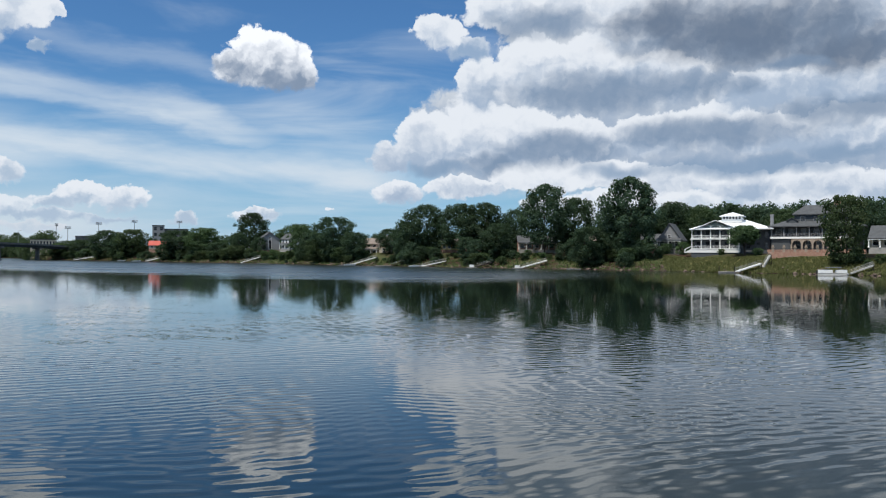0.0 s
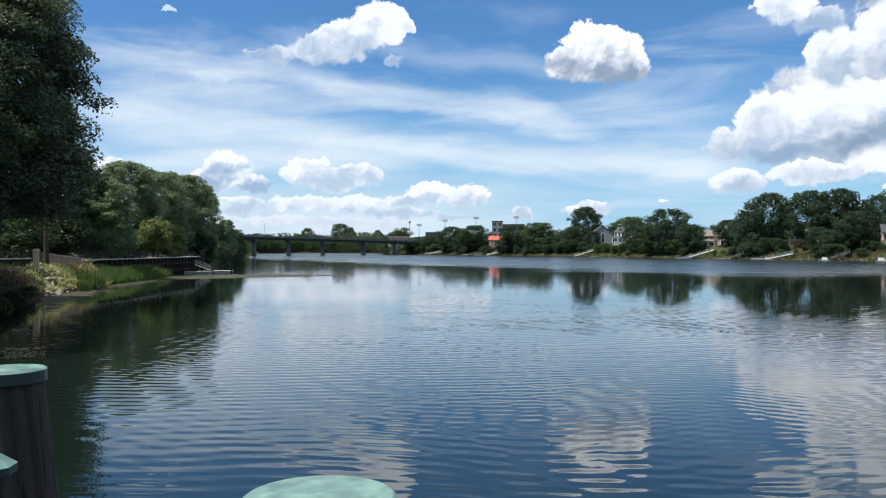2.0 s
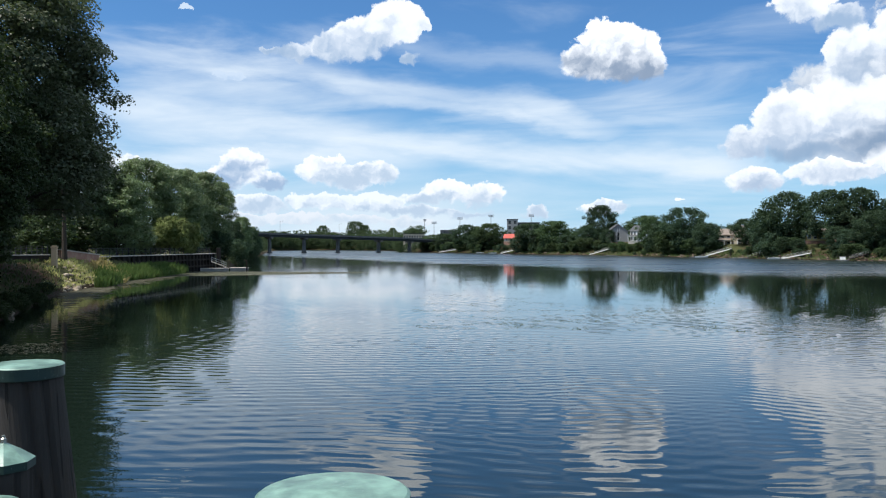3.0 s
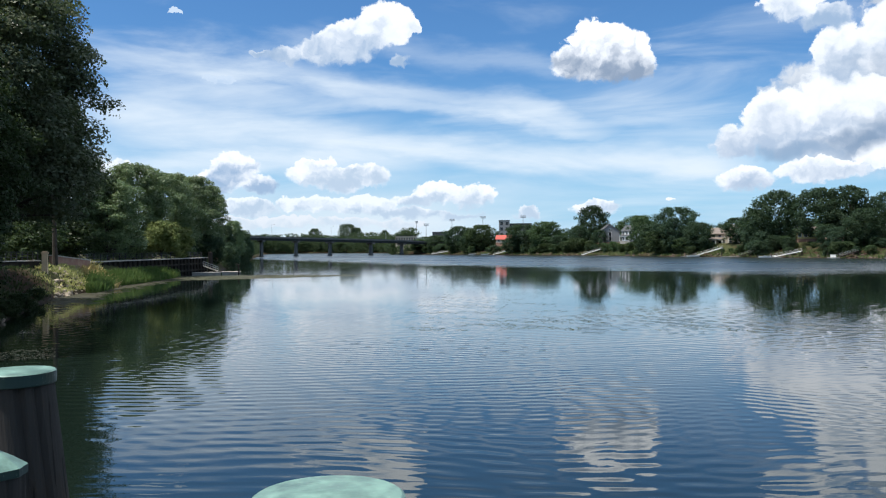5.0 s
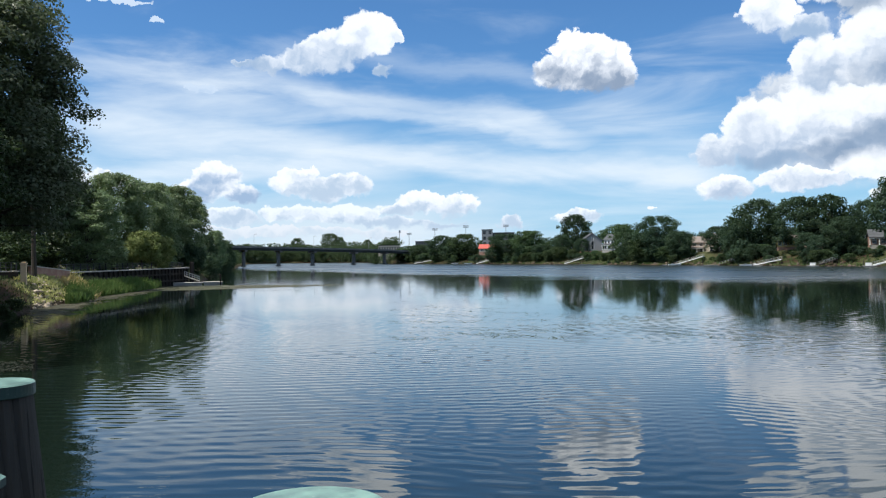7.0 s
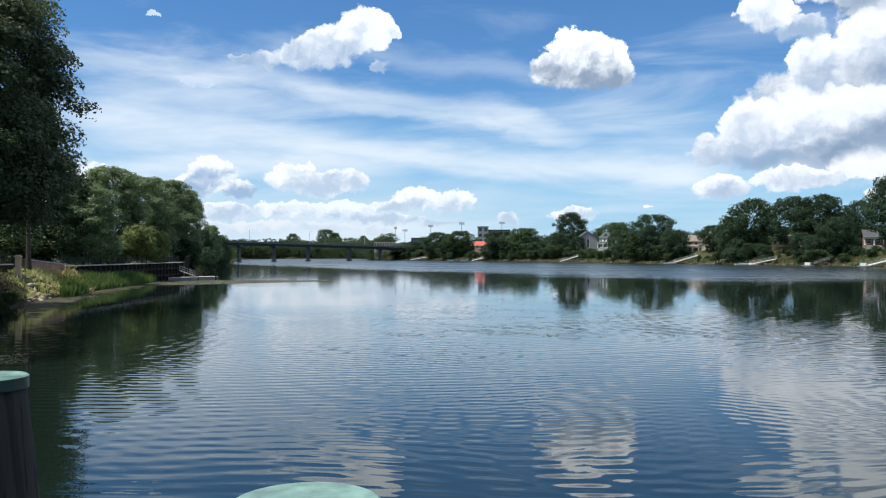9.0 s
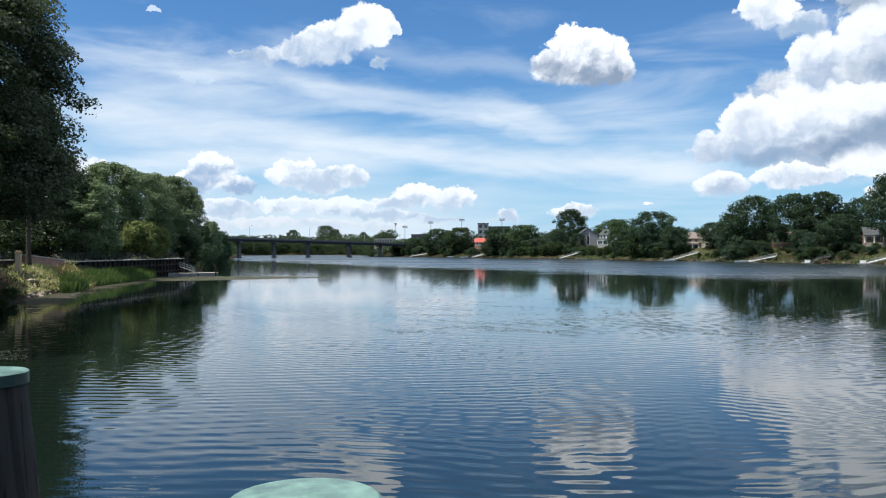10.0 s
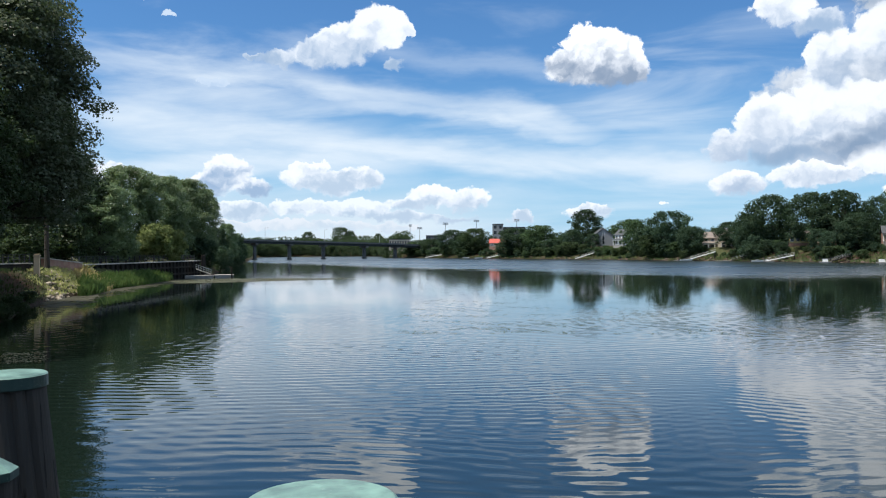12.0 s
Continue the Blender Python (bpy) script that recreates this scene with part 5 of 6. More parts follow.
def pontoon_boat(b, d, turn, long=8.6):
    x, y = polar(b, d)
    ob = thing("pontoon_boat", x, y, 0, turn, "white pontoon boat with a folded canopy moored at a dock", "boat")
    for s in (-0.9, 0.9):
        tubeb = bmesh.new()
        tube(tubeb, (-long / 2, s, 0.1), (long / 2 - 0.9, s, 0.1), 0.36, 0.36, 12)
        tube(tubeb, (long / 2 - 0.9, s, 0.1), (long / 2 - 0.1, s, 0.28), 0.36, 0.08, 12)
        part("pontoon", tubeb, ALU, ob)
    part("deck", boxes((-long / 2, long / 2 - 0.4, -1.3, 1.3, 0.45, 0.58)), FIBREGLASS, ob)
    for y0 in (-1.3, 1.24):
        part("side_panel", boxes((-long / 2 + 0.1, -0.3, y0, y0 + 0.06, 0.6, 1.35), (0.5, long / 2 - 0.6, y0, y0 + 0.06, 0.6, 1.35)), FIBREGLASS, ob)
    part("bow_panel", boxes((long / 2 - 0.66, long / 2 - 0.6, -1.3, 1.3, 0.6, 1.3)), FIBREGLASS, ob)
    for px in (-long / 2 + 0.6, long / 2 - 2.2):
        part("bench_seat", boxes((px, px + 1.5, -1.2, -0.6, 0.58, 1.0), (px, px + 1.5, -1.2, -1.05, 1.0, 1.45)), CANVAS, ob)
    frame_ = bmesh.new()
    for px in (-1.5, 1.6):
        for s in (-1.2, 1.2):
            tube(frame_, (px, s, 1.3), (px * 0.8, s, 1.95), 0.03, 0.03, 6)
    part("canopy_frame", frame_, STEEL, ob)
    part("canopy", boxes((-1.9, 1.9, -1.25, 1.25, 1.95, 2.1)), CANVAS, ob)
    part("outboard", boxes((-long / 2 - 0.55, -long / 2 - 0.1, -0.22, 0.22, 0.2, 1.1)), RUBBER, ob)


def skiff(b, d, turn, long=5.5, label="small white motor boat moored by a dock"):
    x, y = polar(b, d)
    ob = thing("motor_boat", x, y, 0, turn, label, "boat", "small boats on the far bank")
    bm = bmesh.new()
    rows = []
    for s, w, low, high in ((-0.5, 0.9, -0.2, 0.65), (-0.2, 1.0, -0.25, 0.65), (0.15, 0.95, -0.22, 0.75), (0.38, 0.6, -0.1, 0.9), (0.5, 0.06, 0.25, 1.0)):
        rows.append([bm.verts.new((s * long, yy, zz)) for yy, zz in ((-w, high), (-w * 0.8, low + 0.3), (0, low), (w * 0.8, low + 0.3), (w, high), (w * 0.85, high), (0, high - 0.25), (-w * 0.85, high))])
    for lo, hi in zip(rows, rows[1:]):
        for i in range(8):
            bm.faces.new((lo[i], lo[(i + 1) % 8], hi[(i + 1) % 8], hi[i]))
    bm.faces.new(rows[0][::-1])
    bm.faces.new(rows[-1])
    bmesh.ops.recalc_face_normals(bm, faces=bm.faces)
    part("hull", bm, FIBREGLASS, ob)
    part("windscreen", solid([(0.3, -0.7, 0.75), (0.3, 0.7, 0.75), (0.0, 0.6, 1.35), (0.0, -0.6, 1.35), (0.36, -0.7, 0.75), (0.36, 0.7, 0.75), (0.06, 0.6, 1.35), (0.06, -0.6, 1.35)],
                             [(0, 1, 2, 3), (7, 6, 5, 4), (0, 4, 5, 1), (1, 5, 6, 2), (2, 6, 7, 3), (3, 7, 4, 0)]), GLASS_DARK, ob)
    part("seat", boxes((-1.2, -0.4, -0.6, 0.6, 0.45, 0.95)), CANVAS, ob)
    part("outboard", boxes((-long / 2 - 0.45, -long / 2 - 0.02, -0.18, 0.18, 0.2, 1.15)), RUBBER, ob)


float_dock(-19.0, shore(-19) - 3.5, 5.0, 2.6, "low floating dock below the white mansion")
gangway(-19.6, shore(-19.6) - 2.5, -21.05, shore(-21) + 5.0, 2.7, WHITE_PAINT, "white-painted gangway rising from a floating dock")
gangway(-21.05, shore(-21) + 5.0, -21.65, shore(-21.6) + 9.0, 5.2, ALU, "pale railed stairway up the bank", 0.8)
pontoon_boat(-25.35, shore(-25.3) - 4.0, -20, 7.6)
gangway(-26.3, shore(-26.3) - 1.0, -27.55, shore(-27.5) + 5.0, 2.6, ALU)
float_dock(6.75, shore(6.7) - 4, 6.5, 3.0)
skiff(6.45, shore(6.5) - 7, 20)
gangway(6.35, shore(6.4) - 2, 4.6, shore(4.6) + 8, 3.9)
float_dock(4.1, shore(4.1) - 3, 7.5, 2.6, "low grey swimming dock on the river", 4)
gangway(3.6, shore(3.6) - 1, 2.3, shore(2.3) + 8, 2.8, DARK_TIMBER, "dark timber gangway on the bank")
skiff(1.85, shore(1.8) - 5, 10, 6.2, "white cabin boat moored at a dock")
gangway(1.45, shore(1.4) - 3, -0.2, shore(-0.2) + 6, 2.5)
float_dock(1.3, shore(1.3) - 4, 4.0, 2.4)
float_dock(-2.0, shore(-2) - 4, 4.0, 2.4)
gangway(-2.3, shore(-2.3) - 2, -3.35, shore(-3.3) + 6, 2.3, DARK_TIMBER, "dark timber gangway on the bank")
float_dock(-5.15, shore(-5.1) - 4, 3.5, 2.4)
gangway(-5.4, shore(-5.4) - 3, -7.15, shore(-7.1) + 7, 3.0)
gangway(13.75, shore(13.7) - 3, 12.5, shore(12.5) + 9, 3.5)
float_dock(12.3, shore(12.3) - 3, 6.5, 2.6)
gangway(24.1, shore(24.1) - 6, 22.85, shore(22.8) + 6, 2.8)
skiff(21.3, shore(21.3) - 5, 30)
skiff(20.4, shore(20.4) - 5, 12)
gangway(19.8, shore(19.8) - 4, 18.9, shore(18.9) + 5, 2.6)
float_dock(-9.0, shore(-9) - 3, 5, 2.4)


def storage_box(b, d):
    x, y = polar(b, d)
    ob = thing("dock_box", x, y, 0.36, b, "white storage box on a floating dock", "storage box", "white boxes on the docks")
    part("body", boxes((-0.9, 0.9, -0.5, 0.5, 0, 0.8)), FIBREGLASS, ob)
    part("lid", boxes((-0.95, 0.95, -0.55, 0.55, 0.8, 0.95)), WHITE_PAINT, ob)


storage_box(-2.0, shore(-2) - 4)
storage_box(-5.15, shore(-5.1) - 4)


def parked_car(b, d, turn):
    x, y = polar(b, d)
    ob = thing("car", x, y, gz(x, y), b + turn, "silver parked car between the houses", "car")
    body = solid([(-2.2, -0.85, 0.3), (2.2, -0.85, 0.3), (2.2, 0.85, 0.3), (-2.2, 0.85, 0.3), (-2.2, -0.85, 0.85), (2.2, -0.85, 0.8), (2.2, 0.85, 0.8), (-2.2, 0.85, 0.85)],
                 [(0, 1, 2, 3), (4, 5, 6, 7), (0, 1, 5, 4), (1, 2, 6, 5), (2, 3, 7, 6), (3, 0, 4, 7)])
    part("body", body, CAR_PAINT, ob)
    part("cabin", solid([(-1.5, -0.8, 0.84), (1.2, -0.8, 0.82), (1.2, 0.8, 0.82), (-1.5, 0.8, 0.84), (-1.0, -0.65, 1.45), (0.5, -0.65, 1.45), (0.5, 0.65, 1.45), (-1.0, 0.65, 1.45)],
                        [(0, 1, 2, 3), (4, 5, 6, 7), (0, 1, 5, 4), (1, 2, 6, 5), (2, 3, 7, 6), (3, 0, 4, 7)]), GLASS_DARK, ob)
    for px in (-1.35, 1.35):
        for s in (-0.8, 0.8):
            w = lathe([(0.2, -0.1), (0.32, -0.09), (0.32, 0.09), (0.2, 0.1)], 12)
            bmesh.ops.transform(w, matrix=pose(px, s, 0.32, 90, 0, 0), verts=w.verts)
            part("wheel", w, RUBBER, ob)


parked_car(2.1, shore(2.1) + 40, 10)
parked_car(-3.4, shore(-3.4) + 34, -5)


# ---- near bank, on the landing's side ----
NEAR = [tree_kind(41, 210, 125000, 0.0047, low=0.15, shape=0.80, ragged=0.20, aspect=1.5, lobe=0.46, rim=0.45, shelf=0.8), tree_kind(42, 120, 60000, 0.0070, low=0.16, ragged=0.3, aspect=1.3, lobe=0.58, rim=0.35, shelf=0.8),
        tree_kind(43, 130, 42000, 0.0090, low=0.04, shape=1.05, ragged=0.45, aspect=1.15, lobe=0.60, rim=0.3, shelf=0.6),
        tree_kind(45, 70, 12000, 0.0125, thick=0.036, low=0.50, shape=0.9, ragged=0.3, aspect=2.2, lobe=0.55)]
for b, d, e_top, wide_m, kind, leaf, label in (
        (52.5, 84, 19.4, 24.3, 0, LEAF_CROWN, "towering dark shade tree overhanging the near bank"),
        (48.5, 115, 11.0, 8.0, 3, LEAF_SHADED, "dark leafy tree on the near bank slope"),
        # the next four trees lie mostly or wholly left of view, placed for shade
        (57.5, 62, 15.0, 17.0, 1, LEAF_SHADED, "dense dark tree, mostly beyond the view, placed to shade the bank"),
        (54.6, 66, 11.5, 14.0, 1, LEAF_SHADED, "low-branched dark tree, mostly beyond the view, added to shade the bank"),
        (58.5, 50, 14.0, 14.0, 1, LEAF_SHADED, "low-branched dark tree, mostly beyond the view, added to shade the bank"),
        (57.0, 94, 13.0, 14.0, 1, LEAF_SHADED, "unseen tall dark tree added to shade the near bank slope"),
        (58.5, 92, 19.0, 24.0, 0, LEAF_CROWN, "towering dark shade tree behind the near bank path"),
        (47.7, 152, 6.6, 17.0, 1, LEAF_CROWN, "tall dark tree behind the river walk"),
        # another tree largely out of view, set here to darken the slope
        (55.2, 75, 13.5, 17.0, 1, LEAF_SHADED, "dense dark tree, mostly beyond the view, placed to shade the slope"),
        (50.4, 150, 9.5, 17.0, 2, LEAF_SHADED, "dark tree behind the path railing"),
        (53.0, 145, 12.0, 19.0, 2, LEAF_SHADED, "dark tree behind the path railing"),
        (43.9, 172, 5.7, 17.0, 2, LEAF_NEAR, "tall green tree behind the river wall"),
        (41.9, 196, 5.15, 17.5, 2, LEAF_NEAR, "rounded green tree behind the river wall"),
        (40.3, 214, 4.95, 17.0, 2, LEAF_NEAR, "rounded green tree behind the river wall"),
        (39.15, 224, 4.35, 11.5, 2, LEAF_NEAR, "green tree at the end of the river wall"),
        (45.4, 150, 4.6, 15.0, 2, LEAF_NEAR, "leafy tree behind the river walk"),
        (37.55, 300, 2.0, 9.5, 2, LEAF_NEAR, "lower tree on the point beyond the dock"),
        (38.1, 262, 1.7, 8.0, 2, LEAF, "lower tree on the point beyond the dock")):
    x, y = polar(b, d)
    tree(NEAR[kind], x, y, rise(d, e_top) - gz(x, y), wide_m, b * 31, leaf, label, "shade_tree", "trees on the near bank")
SMALL = tree_kind(44, 46, 6500, 0.026, low=0.42, shape=0.95, ragged=0.5, lobe=0.85)
LAWN = tree_kind(46, 70, 8000, 0.019, thick=0.022, low=0.40, shape=1.0, ragged=0.5, lobe=0.8)
x, y = polar(-20.1, shore(-20.1) + 22)
tree(LAWN, x, y, 9.6, 14.0, 40, LEAF_OLIVE, "spreading dark evergreen tree before the white house", "lawn_tree", "trees on the far bank")
for b, d, e_top, wide_m in ((42.2, 166, 2.0, 8.5), (41.1, 172, 1.62, 7.0)):
    x, y = polar(b, d)
    tree(SMALL, x, y, rise(d, e_top) - gz(x, y), wide_m, b * 70, LEAF_LIGHT, "small yellow-green ornamental tree on the river wall", "ornamental_tree", "ornamental trees on the river wall")

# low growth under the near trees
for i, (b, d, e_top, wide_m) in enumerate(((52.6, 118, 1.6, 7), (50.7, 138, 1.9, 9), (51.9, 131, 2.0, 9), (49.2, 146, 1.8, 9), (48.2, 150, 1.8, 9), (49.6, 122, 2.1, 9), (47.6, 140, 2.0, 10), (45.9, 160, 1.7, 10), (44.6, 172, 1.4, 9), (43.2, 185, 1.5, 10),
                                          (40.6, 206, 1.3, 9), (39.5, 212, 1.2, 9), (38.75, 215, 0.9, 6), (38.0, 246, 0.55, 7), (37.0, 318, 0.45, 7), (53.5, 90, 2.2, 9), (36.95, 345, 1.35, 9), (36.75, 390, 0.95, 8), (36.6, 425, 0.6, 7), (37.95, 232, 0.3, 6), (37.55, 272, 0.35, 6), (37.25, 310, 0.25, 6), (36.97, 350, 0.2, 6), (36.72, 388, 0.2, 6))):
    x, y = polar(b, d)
    # shrubs under the tall trees get the dark tone, their shade coloured in
    tree(BUSHY[i % 2], x, y, rise(d, e_top) - gz(x, y), wide_m, i * 50, LEAF_SHADED if b > 46.5 else LEAF, "dense dark shrub under the near trees", "shrub", "shrubs on the near bank", "shrub")

# mounds added to break the flat slope, with shade in their leaf colour
rng = np.random.default_rng(88)
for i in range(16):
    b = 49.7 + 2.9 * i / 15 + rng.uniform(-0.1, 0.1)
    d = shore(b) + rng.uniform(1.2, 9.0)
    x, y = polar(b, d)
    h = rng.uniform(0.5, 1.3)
    tree(BUSHY[i % 2], x, y, h, h * rng.uniform(1.6, 2.6), i * 71, LEAF_SHADED, "low ivy mound on the near bank, toned dark for the shade", "ivy_mound", "ivy on the near bank", "shrub")


# river wall with its timber piles, cap and railing
def river_wall():
    (x0, y0), (x1, y1) = polar(39.35, 185), polar(46.7, 132)
    run = math.hypot(x1 - x0, y1 - y0)
    turn = math.degrees(math.atan2(y1 - y0, x1 - x0))
    ob = thing("river_wall", x0, y0, 0, turn, "dark timber river wall with a pale cap and railing", "retaining wall")
    top = 3.42
    part("wall", boxes((0, run, -1.2, -0.3, -1.5, top)), DARK_TIMBER, ob)
    part("cap", boxes((-1, run + 0.4, -1.3, 0.15, top, top + 0.16)), PAVING, ob, "pale concrete walkway edge")
    n = int(run / 1.9)
    pile = lathe([(0.20, -1.5), (0.19, top - 0.1), (0.15, top)], 8)
    for i in range(n + 1):
        mesh = part("wall_pile", pile if i == 0 else shared, DARK_TIMBER, ob)
        shared = mesh.data
        mesh.location = (run * i / n, -0.1, 0)
    for z in (0.9, 2.2):
        part("waler", boxes((0, run, -0.3, 0.12, z, z + 0.28)), DARK_TIMBER, ob)
    for i in range(0, 25):
        px = run * i / 24
        part("rail_post", boxes((px - 0.06, px + 0.06, -1.1, -0.98, top + 0.2, top + 1.3)), GIRDER, ob)
    for z in (0.55, 0.9, 1.25):
        part("rail", boxes((0, run, -1.07, -1.01, top + z, top + z + 0.06)), GIRDER, ob)
    for px in (0.9, -0.1, -0.9):
        part("mooring_post", lathe([(0.2, -2), (0.19, 4.6), (0.12, 4.75)], 10, None, (px, 0.9, 0)), DARK_TIMBER, ob)


river_wall()


def near_dock():
    x, y = polar(38.95, 178)
    ob = thing("river_dock", x, y, 0, 38, "pale floating dock with a railed gangway at the river wall", "dock")
    part("float", boxes((-4.2, 1.6, -2.2, 0.2, -0.3, 0.42)), CONCRETE, ob)
    part("decking", boxes((-4.3, 1.7, -2.3, 0.3, 0.42, 0.55)), PAVING, ob)
    part("float", boxes((1.9, 5.6, 0.2, 3.4, -0.3, 0.42)), CONCRETE, ob)
    part("decking", boxes((1.8, 5.7, 0.1, 3.5, 0.42, 0.55)), PAVING, ob)
    bm = bmesh.new()
    beam(bm, (-1.9, 1.0, 1.85), (1.1, 1.0, 0.7), 1.2, 0.16)
    gang = part("gangway", bm, PAVING, ob)
    for s in (0.35, 1.65):
        rail = bmesh.new()
        beam(rail, (-1.9, s, 2.8), (1.1, s, 1.65), 0.06, 0.07)
        beam(rail, (-1.9, s, 2.35), (1.1, s, 1.2), 0.05, 0.05)
        for i in range(7):
            p = Vector((-1.9, s, 1.85)).lerp(Vector((1.1, s, 0.7)), i / 6)
            beam(rail, p, p + Vector((0, 0, 0.95)), 0.05, 0.05)
        part("handrail", rail, STEEL, gang)
    for px, py in ((-4.0, 0.5), (5.3, 3.7), (5.3, 0.0)):
        part("dock_post", lathe([(0.15, -2), (0.14, 1.9), (0.03, 2.0)], 8, None, (px, py, 0)), DARK_TIMBER, ob)


near_dock()


def ramp_wall():
    """Low brick wall with a pale coping beside the path down to the water."""
    (x0, y0), (x1, y1) = polar(48.7, 119), polar(46.5, 128)
    run = math.hypot(x1 - x0, y1 - y0)
    ob = thing("ramp_wall", x0, y0, 3.0, math.degrees(math.atan2(y1 - y0, x1 - x0)), "low sloping red-brick wall with a pale coping", "garden wall")
    part("wall", solid([(0, 0, -1), (run, 0, -1), (run, 0.4, -1), (0, 0.4, -1), (0, 0, 1.55), (run, 0, 0.75), (run, 0.4, 0.75), (0, 0.4, 1.55)],
                       [(3, 2, 1, 0), (4, 5, 6, 7), (0, 1, 5, 4), (1, 2, 6, 5), (2, 3, 7, 6), (3, 0, 4, 7)]), BRICK, ob)
    bm = bmesh.new()
    beam(bm, (-0.1, 0.2, 1.62), (run + 0.1, 0.2, 0.82), 0.6, 0.14)
    part("coping", bm, PAVING, ob)


ramp_wall()


def path_edge():
    (x0, y0), (x1, y1) = polar(51.9, 104), polar(49.5, 110)
    run = math.hypot(x1 - x0, y1 - y0)
    ob = thing("path_railing", x0, y0, 3.85, math.degrees(math.atan2(y1 - y0, x1 - x0)), "pale path edge with a dark metal railing", "railing")
    part("footing", boxes((0, run, -0.25, 0.3, -2.0, 0.12)), DARK_TIMBER, ob)
    part("kerb", boxes((-0.1, run + 0.1, -0.35, 0.35, 0.12, 0.25)), PAVING, ob)
    for i in range(9):
        part("rail_post", boxes((run * i / 8 - 0.04, run * i / 8 + 0.04, -0.04, 0.04, 0.25, 1.25)), GIRDER, ob)
    for z in (0.6, 0.9, 1.2):
        part("rail", boxes((0, run, -0.03, 0.03, z, z + 0.05)), GIRDER, ob)


path_edge()
x, y = polar(49.1, 108)
post = thing("gate_pillar", x, y, gz(x, y), 40, "sunlit tan masonry pillar beside the path", "pillar")
part("shaft", boxes((-0.30, 0.30, -0.30, 0.30, -0.8, 2.2)), SUNNY_STONE, post)
part("cap", boxes((-0.38, 0.38, -0.38, 0.38, 2.2, 2.36), (-0.25, 0.25, -0.25, 0.25, 2.36, 2.5)), SUNNY_STONE, post)


# ---- stones at the water's edge ----
def stone_mesh(seed):
    rr = random.Random(seed)
    bm = bmesh.new()
    bmesh.ops.create_icosphere(bm, subdivisions=1, radius=0.5)
    for v in bm.verts:
        v.co = Vector((v.co.x * rr.uniform(0.75, 1.2), v.co.y * rr.uniform(0.7, 1.15), v.co.z * rr.uniform(0.45, 0.8)))
    mesh = bpy.data.meshes.new("rock")
    bm.to_mesh(mesh)
    bm.free()
    mesh.materials.append(PALE_ROCK)
    return mesh


STONES = [stone_mesh(i) for i in range(6)]
x, y = polar(47.6, 106)
riprap = thing("riprap", x, y, 0, 0, "broken tan rocks heaped along the near waterline", "rocks")
rr = random.Random(8)
count = 0
while count < 260:
    b = rr.uniform(45.9, 52.0)
    d = shore(b) + rr.uniform(-1.0, 26.0 if b < 48.9 else 9.0)
    px, py = polar(b, d)
    s = float(inland(px, py)[0])
    if s < -0.4 or s > 7.5 or b > 48.6 and rr.random() < 0.985:
        continue
    o = new("rock", STONES[count % 6])
    o.parent = riprap
    size = rr.uniform(0.25, 0.95) * (1.0 if s < 2.0 else 0.75)
    o.matrix_basis = pose(px - x, py - y, gz(px, py) + 0.05, rr.uniform(-20, 20), rr.uniform(-20, 20), rr.uniform(0, 360)) @ Matrix.Diagonal((size, size, size, 1))
    count += 1
# stones at the foot of the far bank
far_rocks = bmesh.new()
for i in range(520):
    b = rr.uniform(-30, 22)
    d = shore(b) + rr.uniform(-1.0, 7.0)
    px, py = polar(b, d)
    size = rr.uniform(0.5, 1.7)
    m = pose(px, py, gz(px, py) + 0.1, rr.uniform(0, 60), rr.uniform(0, 60), rr.uniform(0, 360)) @ Matrix.Diagonal((size, size, size * 0.7, 1))
    if -23 < b < -15.5 and i % 4:
        continue
    bmesh.ops.create_icosphere(far_rocks, subdivisions=1, radius=0.5, matrix=m)
tagged(part("bank_rocks", far_rocks, ROCK), "tan rocks strewn along the far waterline", "rocks", kind="stuff")


# ---- grasses, reeds ----
def blades(name, spots, label, leaf, tall, wide, per, seed, category, lean=0.35):
    """Tufts of standing blades in one mesh; spots: x, y, z."""
    rng = np.random.default_rng(seed)
    spots = np.repeat(np.asarray(spots, float), per, axis=0)
    n = len(spots)
    foot = spots + np.stack([rng.normal(0, 0.35, n), rng.normal(0, 0.35, n), np.zeros(n)], -1)
    h = tall * rng.uniform(0.55, 1.15, n)
    ang = rng.uniform(0, 2 * np.pi, n)
    side = np.stack([np.cos(ang), np.sin(ang), np.zeros(n)], -1) * wide * rng.uniform(0.6, 1.3, n)[:, None]
    tip = foot + np.stack([rng.normal(0, lean, n) * h, rng.normal(0, lean, n) * h, h], -1)
    mid = foot * 0.45 + tip * 0.55 + np.stack([np.zeros(n), np.zeros(n), 0.08 * h], -1)
    ob = part(name, quads(name, np.stack([foot, mid - side, tip, mid + side], 1)), leaf)
    return tagged(ob, label, category, kind="stuff")


rng = np.random.default_rng(77)


def strip(b0, b1, n, s0, s1, bare=-9.0):
    """Random spots between two bearings, s0 to s1 metres inland."""
    out = []
    while len(out) < n:
        b = rng.uniform(b0, b1)
        d = shore(b) + rng.uniform(-12, 45)
        x, y = polar(b, d)
        s = float(inland(x, y)[0])
        if s0 < s < s1 and noise.noise(Vector((x * 0.33, y * 0.33, 2.0))) > bare:
            out.append((x, y, max(gz(x, y), -0.15)))
    return out


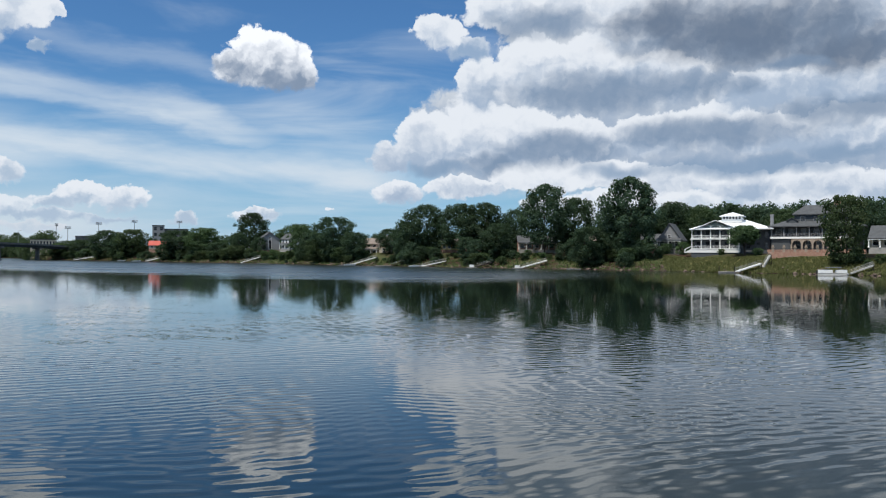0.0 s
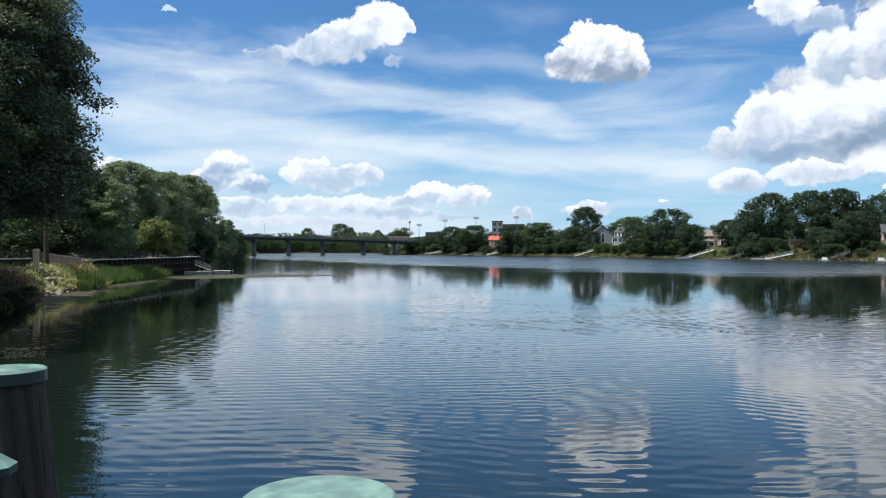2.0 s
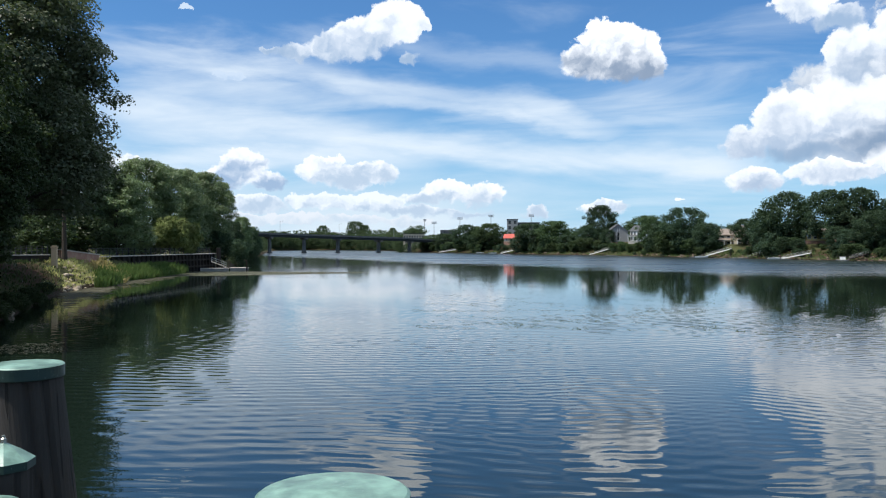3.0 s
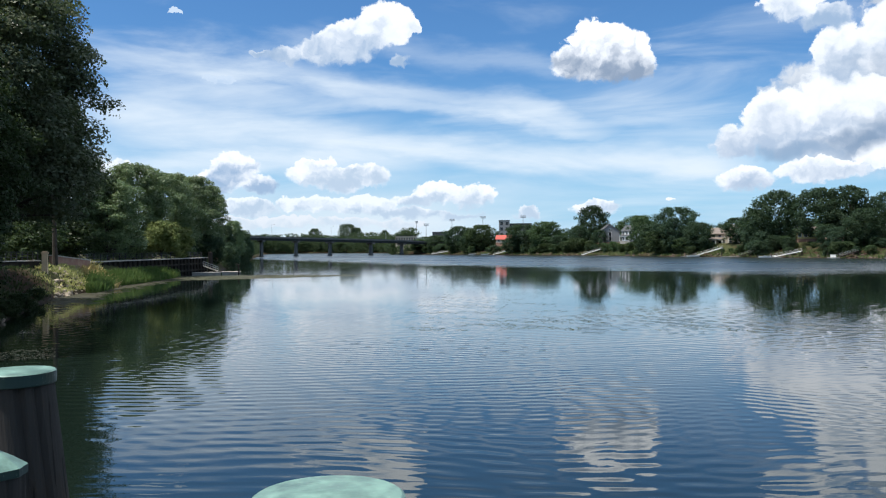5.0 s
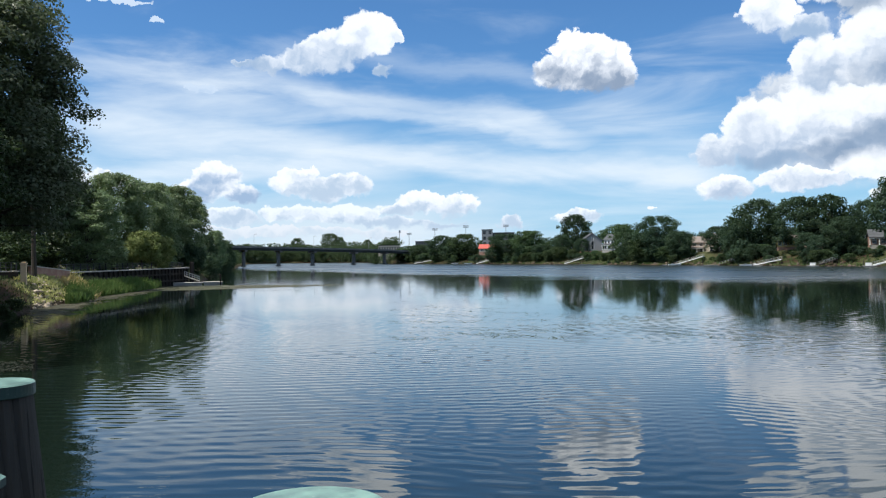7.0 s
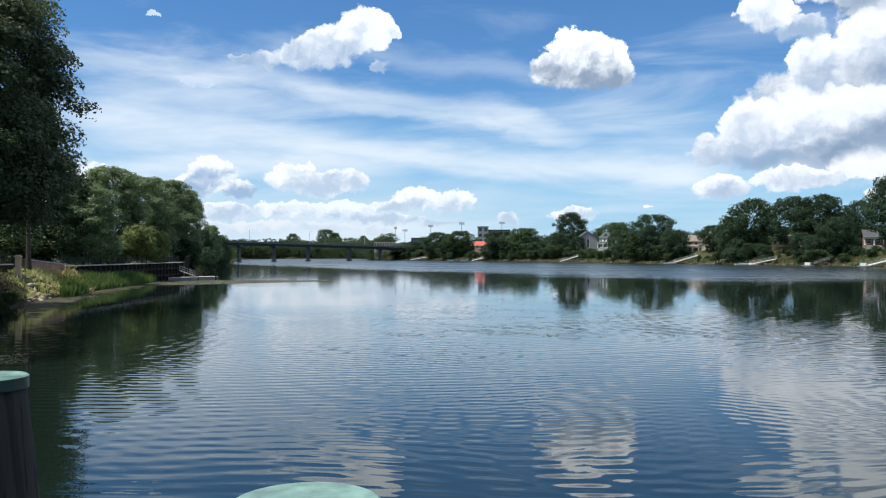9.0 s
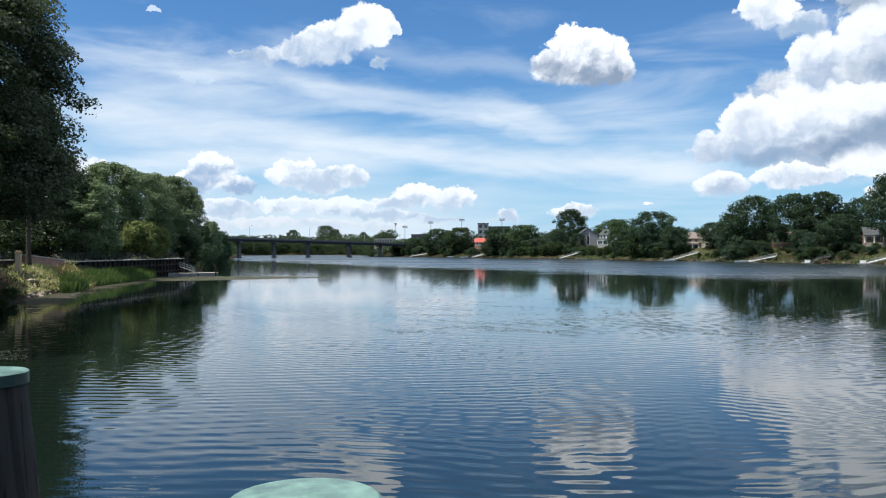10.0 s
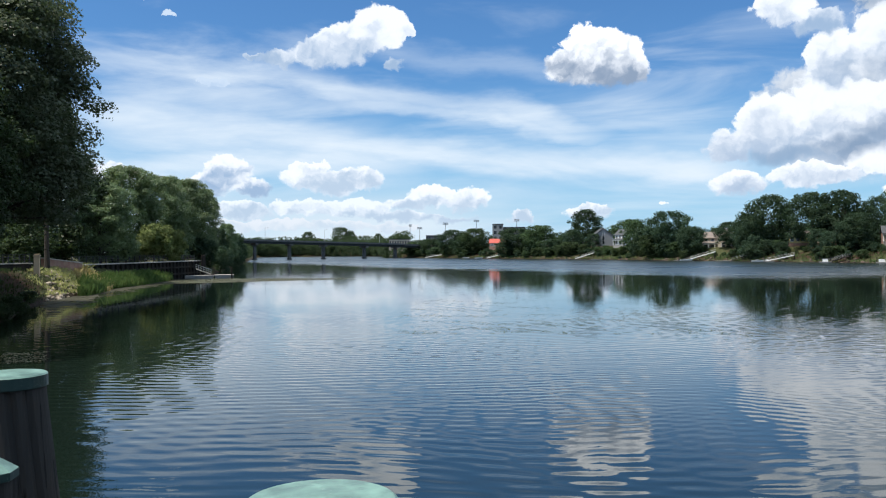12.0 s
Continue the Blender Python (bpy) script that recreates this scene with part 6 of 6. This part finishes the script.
blades("reeds", strip(41.3, 46.5, 1900, -0.8, 1.7), "bright green reeds standing along the water's edge", REED, 1.55, 0.085, 8, 1, "reeds", 0.20)
straw = [(*polar(b, d), gz(*polar(b, d))) for b, d in zip(rng.uniform(45.2, 46.9, 240), rng.uniform(121.0, 130.0, 240))]
blades("dry_grass", straw, "straw-coloured dry grass on the near bank", DRY_GRASS, 1.3, 0.09, 14, 2, "grass", 0.3)
# bright blades, then dark ones: sun patch and tree shade coloured in
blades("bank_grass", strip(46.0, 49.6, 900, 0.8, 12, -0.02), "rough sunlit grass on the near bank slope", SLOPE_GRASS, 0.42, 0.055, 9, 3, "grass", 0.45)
blades("bank_grass", strip(48.9, 52.5, 420, 0.5, 12), "undergrowth below the near trees, their shade in its dark colour", LEAF_SHADED, 0.4, 0.06, 6, 8, "grass", 0.45)


def far_spots(n, b0, b1, s0, s1):
    out = []
    for i in range(n):
        b = rng.uniform(b0, b1)
        x, y = polar(b, shore(b) + rng.uniform(s0, s1))
        out.append((x, y, gz(x, y) - 0.1))
    return out


blades("bank_weeds", far_spots(3600, -28.5, -15.0, 1, 19), "tall grass and weeds on the slope below the houses", BANK_GRASS, 0.8, 0.16, 12, 4, "grass", 0.4)
blades("bank_flowers", far_spots(60, -27, -16.5, 3, 15), "pale seed heads in the bank grass", DRY_GRASS, 1.2, 0.09, 4, 5, "grass", 0.4)
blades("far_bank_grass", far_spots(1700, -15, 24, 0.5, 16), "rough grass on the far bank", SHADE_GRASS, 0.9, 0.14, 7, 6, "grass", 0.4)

# shrubs along the far bank, in the gaps between the docks
rng = np.random.default_rng(19)
for i in range(124):
    b = -14.8 + 39.8 * (i / 124) ** 0.85 + rng.uniform(-0.25, 0.25)
    d = shore(b) + rng.uniform(4, 20)
    x, y = polar(b, d)
    if any(lo < b < hi for lo, hi in ((-8.1, -4.9), (-1.4, 0.2), (3.5, 5.3), (18.6, 19.7))):
        d = shore(b) + rng.uniform(11, 22)
        x, y = polar(b, d)
        h = rng.uniform(1.3, 2.1)
        tree(BUSHY[i % 2], x, y, h, h * rng.uniform(1.3, 2.0), i * 40, LEAF_DEEP, "low dark garden shrub on the far bank", "shrub", "shrubs on the far bank", "shrub")
        continue
    h = rng.uniform(2.2, 5.0) * (1.5 if b > 7 else 1.25) * (0.5 if 10.0 < b < 12.6 else 1.0)
    tree(BUSHY[i % 2], x, y, h, h * rng.uniform(1.1, 1.7), i * 40, LEAF if i % 2 else LEAF_OLIVE, "leafy green shrub on the far bank", "shrub", "shrubs on the far bank", "shrub")
for b, back, h, w in ((12.75, 17, 4.2, 6.0), (12.2, 15, 5.0, 7.0), (11.6, 16, 5.4, 7.5), (11.05, 15, 4.4, 7.0), (10.5, 17, 4.6, 7.0), (10.0, 16, 4.2, 6.0), (-18.65, 24, 2.0, 3.0), (-17.1, 23, 2.2, 3.0), (-16.2, 26, 4.5, 6.0), (-15.2, 28, 4.0, 6.5), (-20.9, 22, 2.2, 4.5), (-27.3, 8, 2.6, 3.2), (-28.0, 12, 3.0, 4.0), (-25.6, 12, 3.0, 5.0), (-26.6, 14, 3.6, 5.0), (-12.5, 12, 4.0, 7.0)):
    x, y = polar(b, shore(b) + back)
    tree(BUSHY[int(h * 10) % 2], x, y, h, w, b * 9, LEAF_OLIVE if h > 6 else LEAF_DEEP, "clipped dark shrub in a riverside garden", "shrub", "shrubs on the far bank", "shrub")


# ---- weeds and scum afloat ----
def afloat(name, spots, label, leaf, size, stretch, lift, seed, turn=0.25):
    rng = np.random.default_rng(seed)
    spots = np.asarray(spots, float)
    n = len(spots)
    ang = rng.normal(turn, 0.3, n)
    s = size * rng.uniform(0.4, 1.5, n)
    a = np.stack([np.cos(ang), np.sin(ang), np.zeros(n)], -1) * (s * stretch)[:, None]
    b = np.stack([-np.sin(ang), np.cos(ang), np.zeros(n)], -1) * s[:, None]
    up = np.stack([np.zeros(n), np.zeros(n), rng.uniform(0.2, 1.0, n) * lift], -1)
    ob = part(name, quads(name, np.stack([spots - a, spots - b + up, spots + a + up * 0.5, spots + b + up], 1)), leaf)
    return tagged(ob, label, "water weed", kind="stuff")


def drift_spots(n, b0, b1, d0, d1, seed, threshold=0.0, z=0.006, grain=0.12):
    rng = np.random.default_rng(seed)
    out = []
    while len(out) < n:
        b, u = rng.uniform(b0, b1), rng.random()
        d = 1 / (1 / d0 + (1 / d1 - 1 / d0) * u)
        x, y = polar(b, d)
        if noise.noise(Vector((x * grain * 0.5, y * grain, seed))) + 0.6 * noise.noise(Vector((x * grain * 3, y * grain * 3, 4.0))) > threshold:
            out.append((x, y, z))
    return out


afloat("water_weeds", drift_spots(4500, 0.5, 26, 50, 120, 3, 0.16, grain=0.33), "dark water weed breaking the river surface", WEED, 0.017, 3.6, 0.018, 11)
afloat("water_weeds", drift_spots(900, -29, -12, 38, 52, 5, 0.12, grain=0.5), "dark water weed breaking the river surface", WEED, 0.013, 3.2, 0.025, 12)
long_mat = [q for q in drift_spots(6500, 29.0, 41.6, 146, 176, 7, -0.2, 0.01, 0.05) if abs(math.hypot(q[0], q[1]) - 158) < 15 * ((math.degrees(math.atan2(-q[0], q[1])) - 28.5) / 13) ** 0.8]
afloat("algae", long_mat[:3200], "thin olive algae film afloat off the reeds", ALGAE, 0.20, 3.6, 0.015, 13, 0.5)
near_mat = []
rng = np.random.default_rng(23)
while len(near_mat) < 2600:
    b = rng.uniform(41, 48.6)
    x, y = polar(b, shore(b) - rng.uniform(0, 26) * rng.random())
    s = float(inland(x, y)[0])
    if -5.0 < s < 0:
        near_mat.append((x, y, 0.01))
afloat("algae", near_mat, "thin olive algae film afloat off the reeds", ALGAE, 0.20, 3.2, 0.015, 14, 0.5)
FOAM = material("pale_flotsam", (0.55, 0.48, 0.30), 0.5, vary=0.4, scale=3.0)
afloat("flotsam", drift_spots(360, 48.6, 53.0, 43, 48, 9, -0.1, 0.012, 0.3), "pale flotsam gathered on the water", FOAM, 0.035, 2.4, 0.02, 15, 0.9)
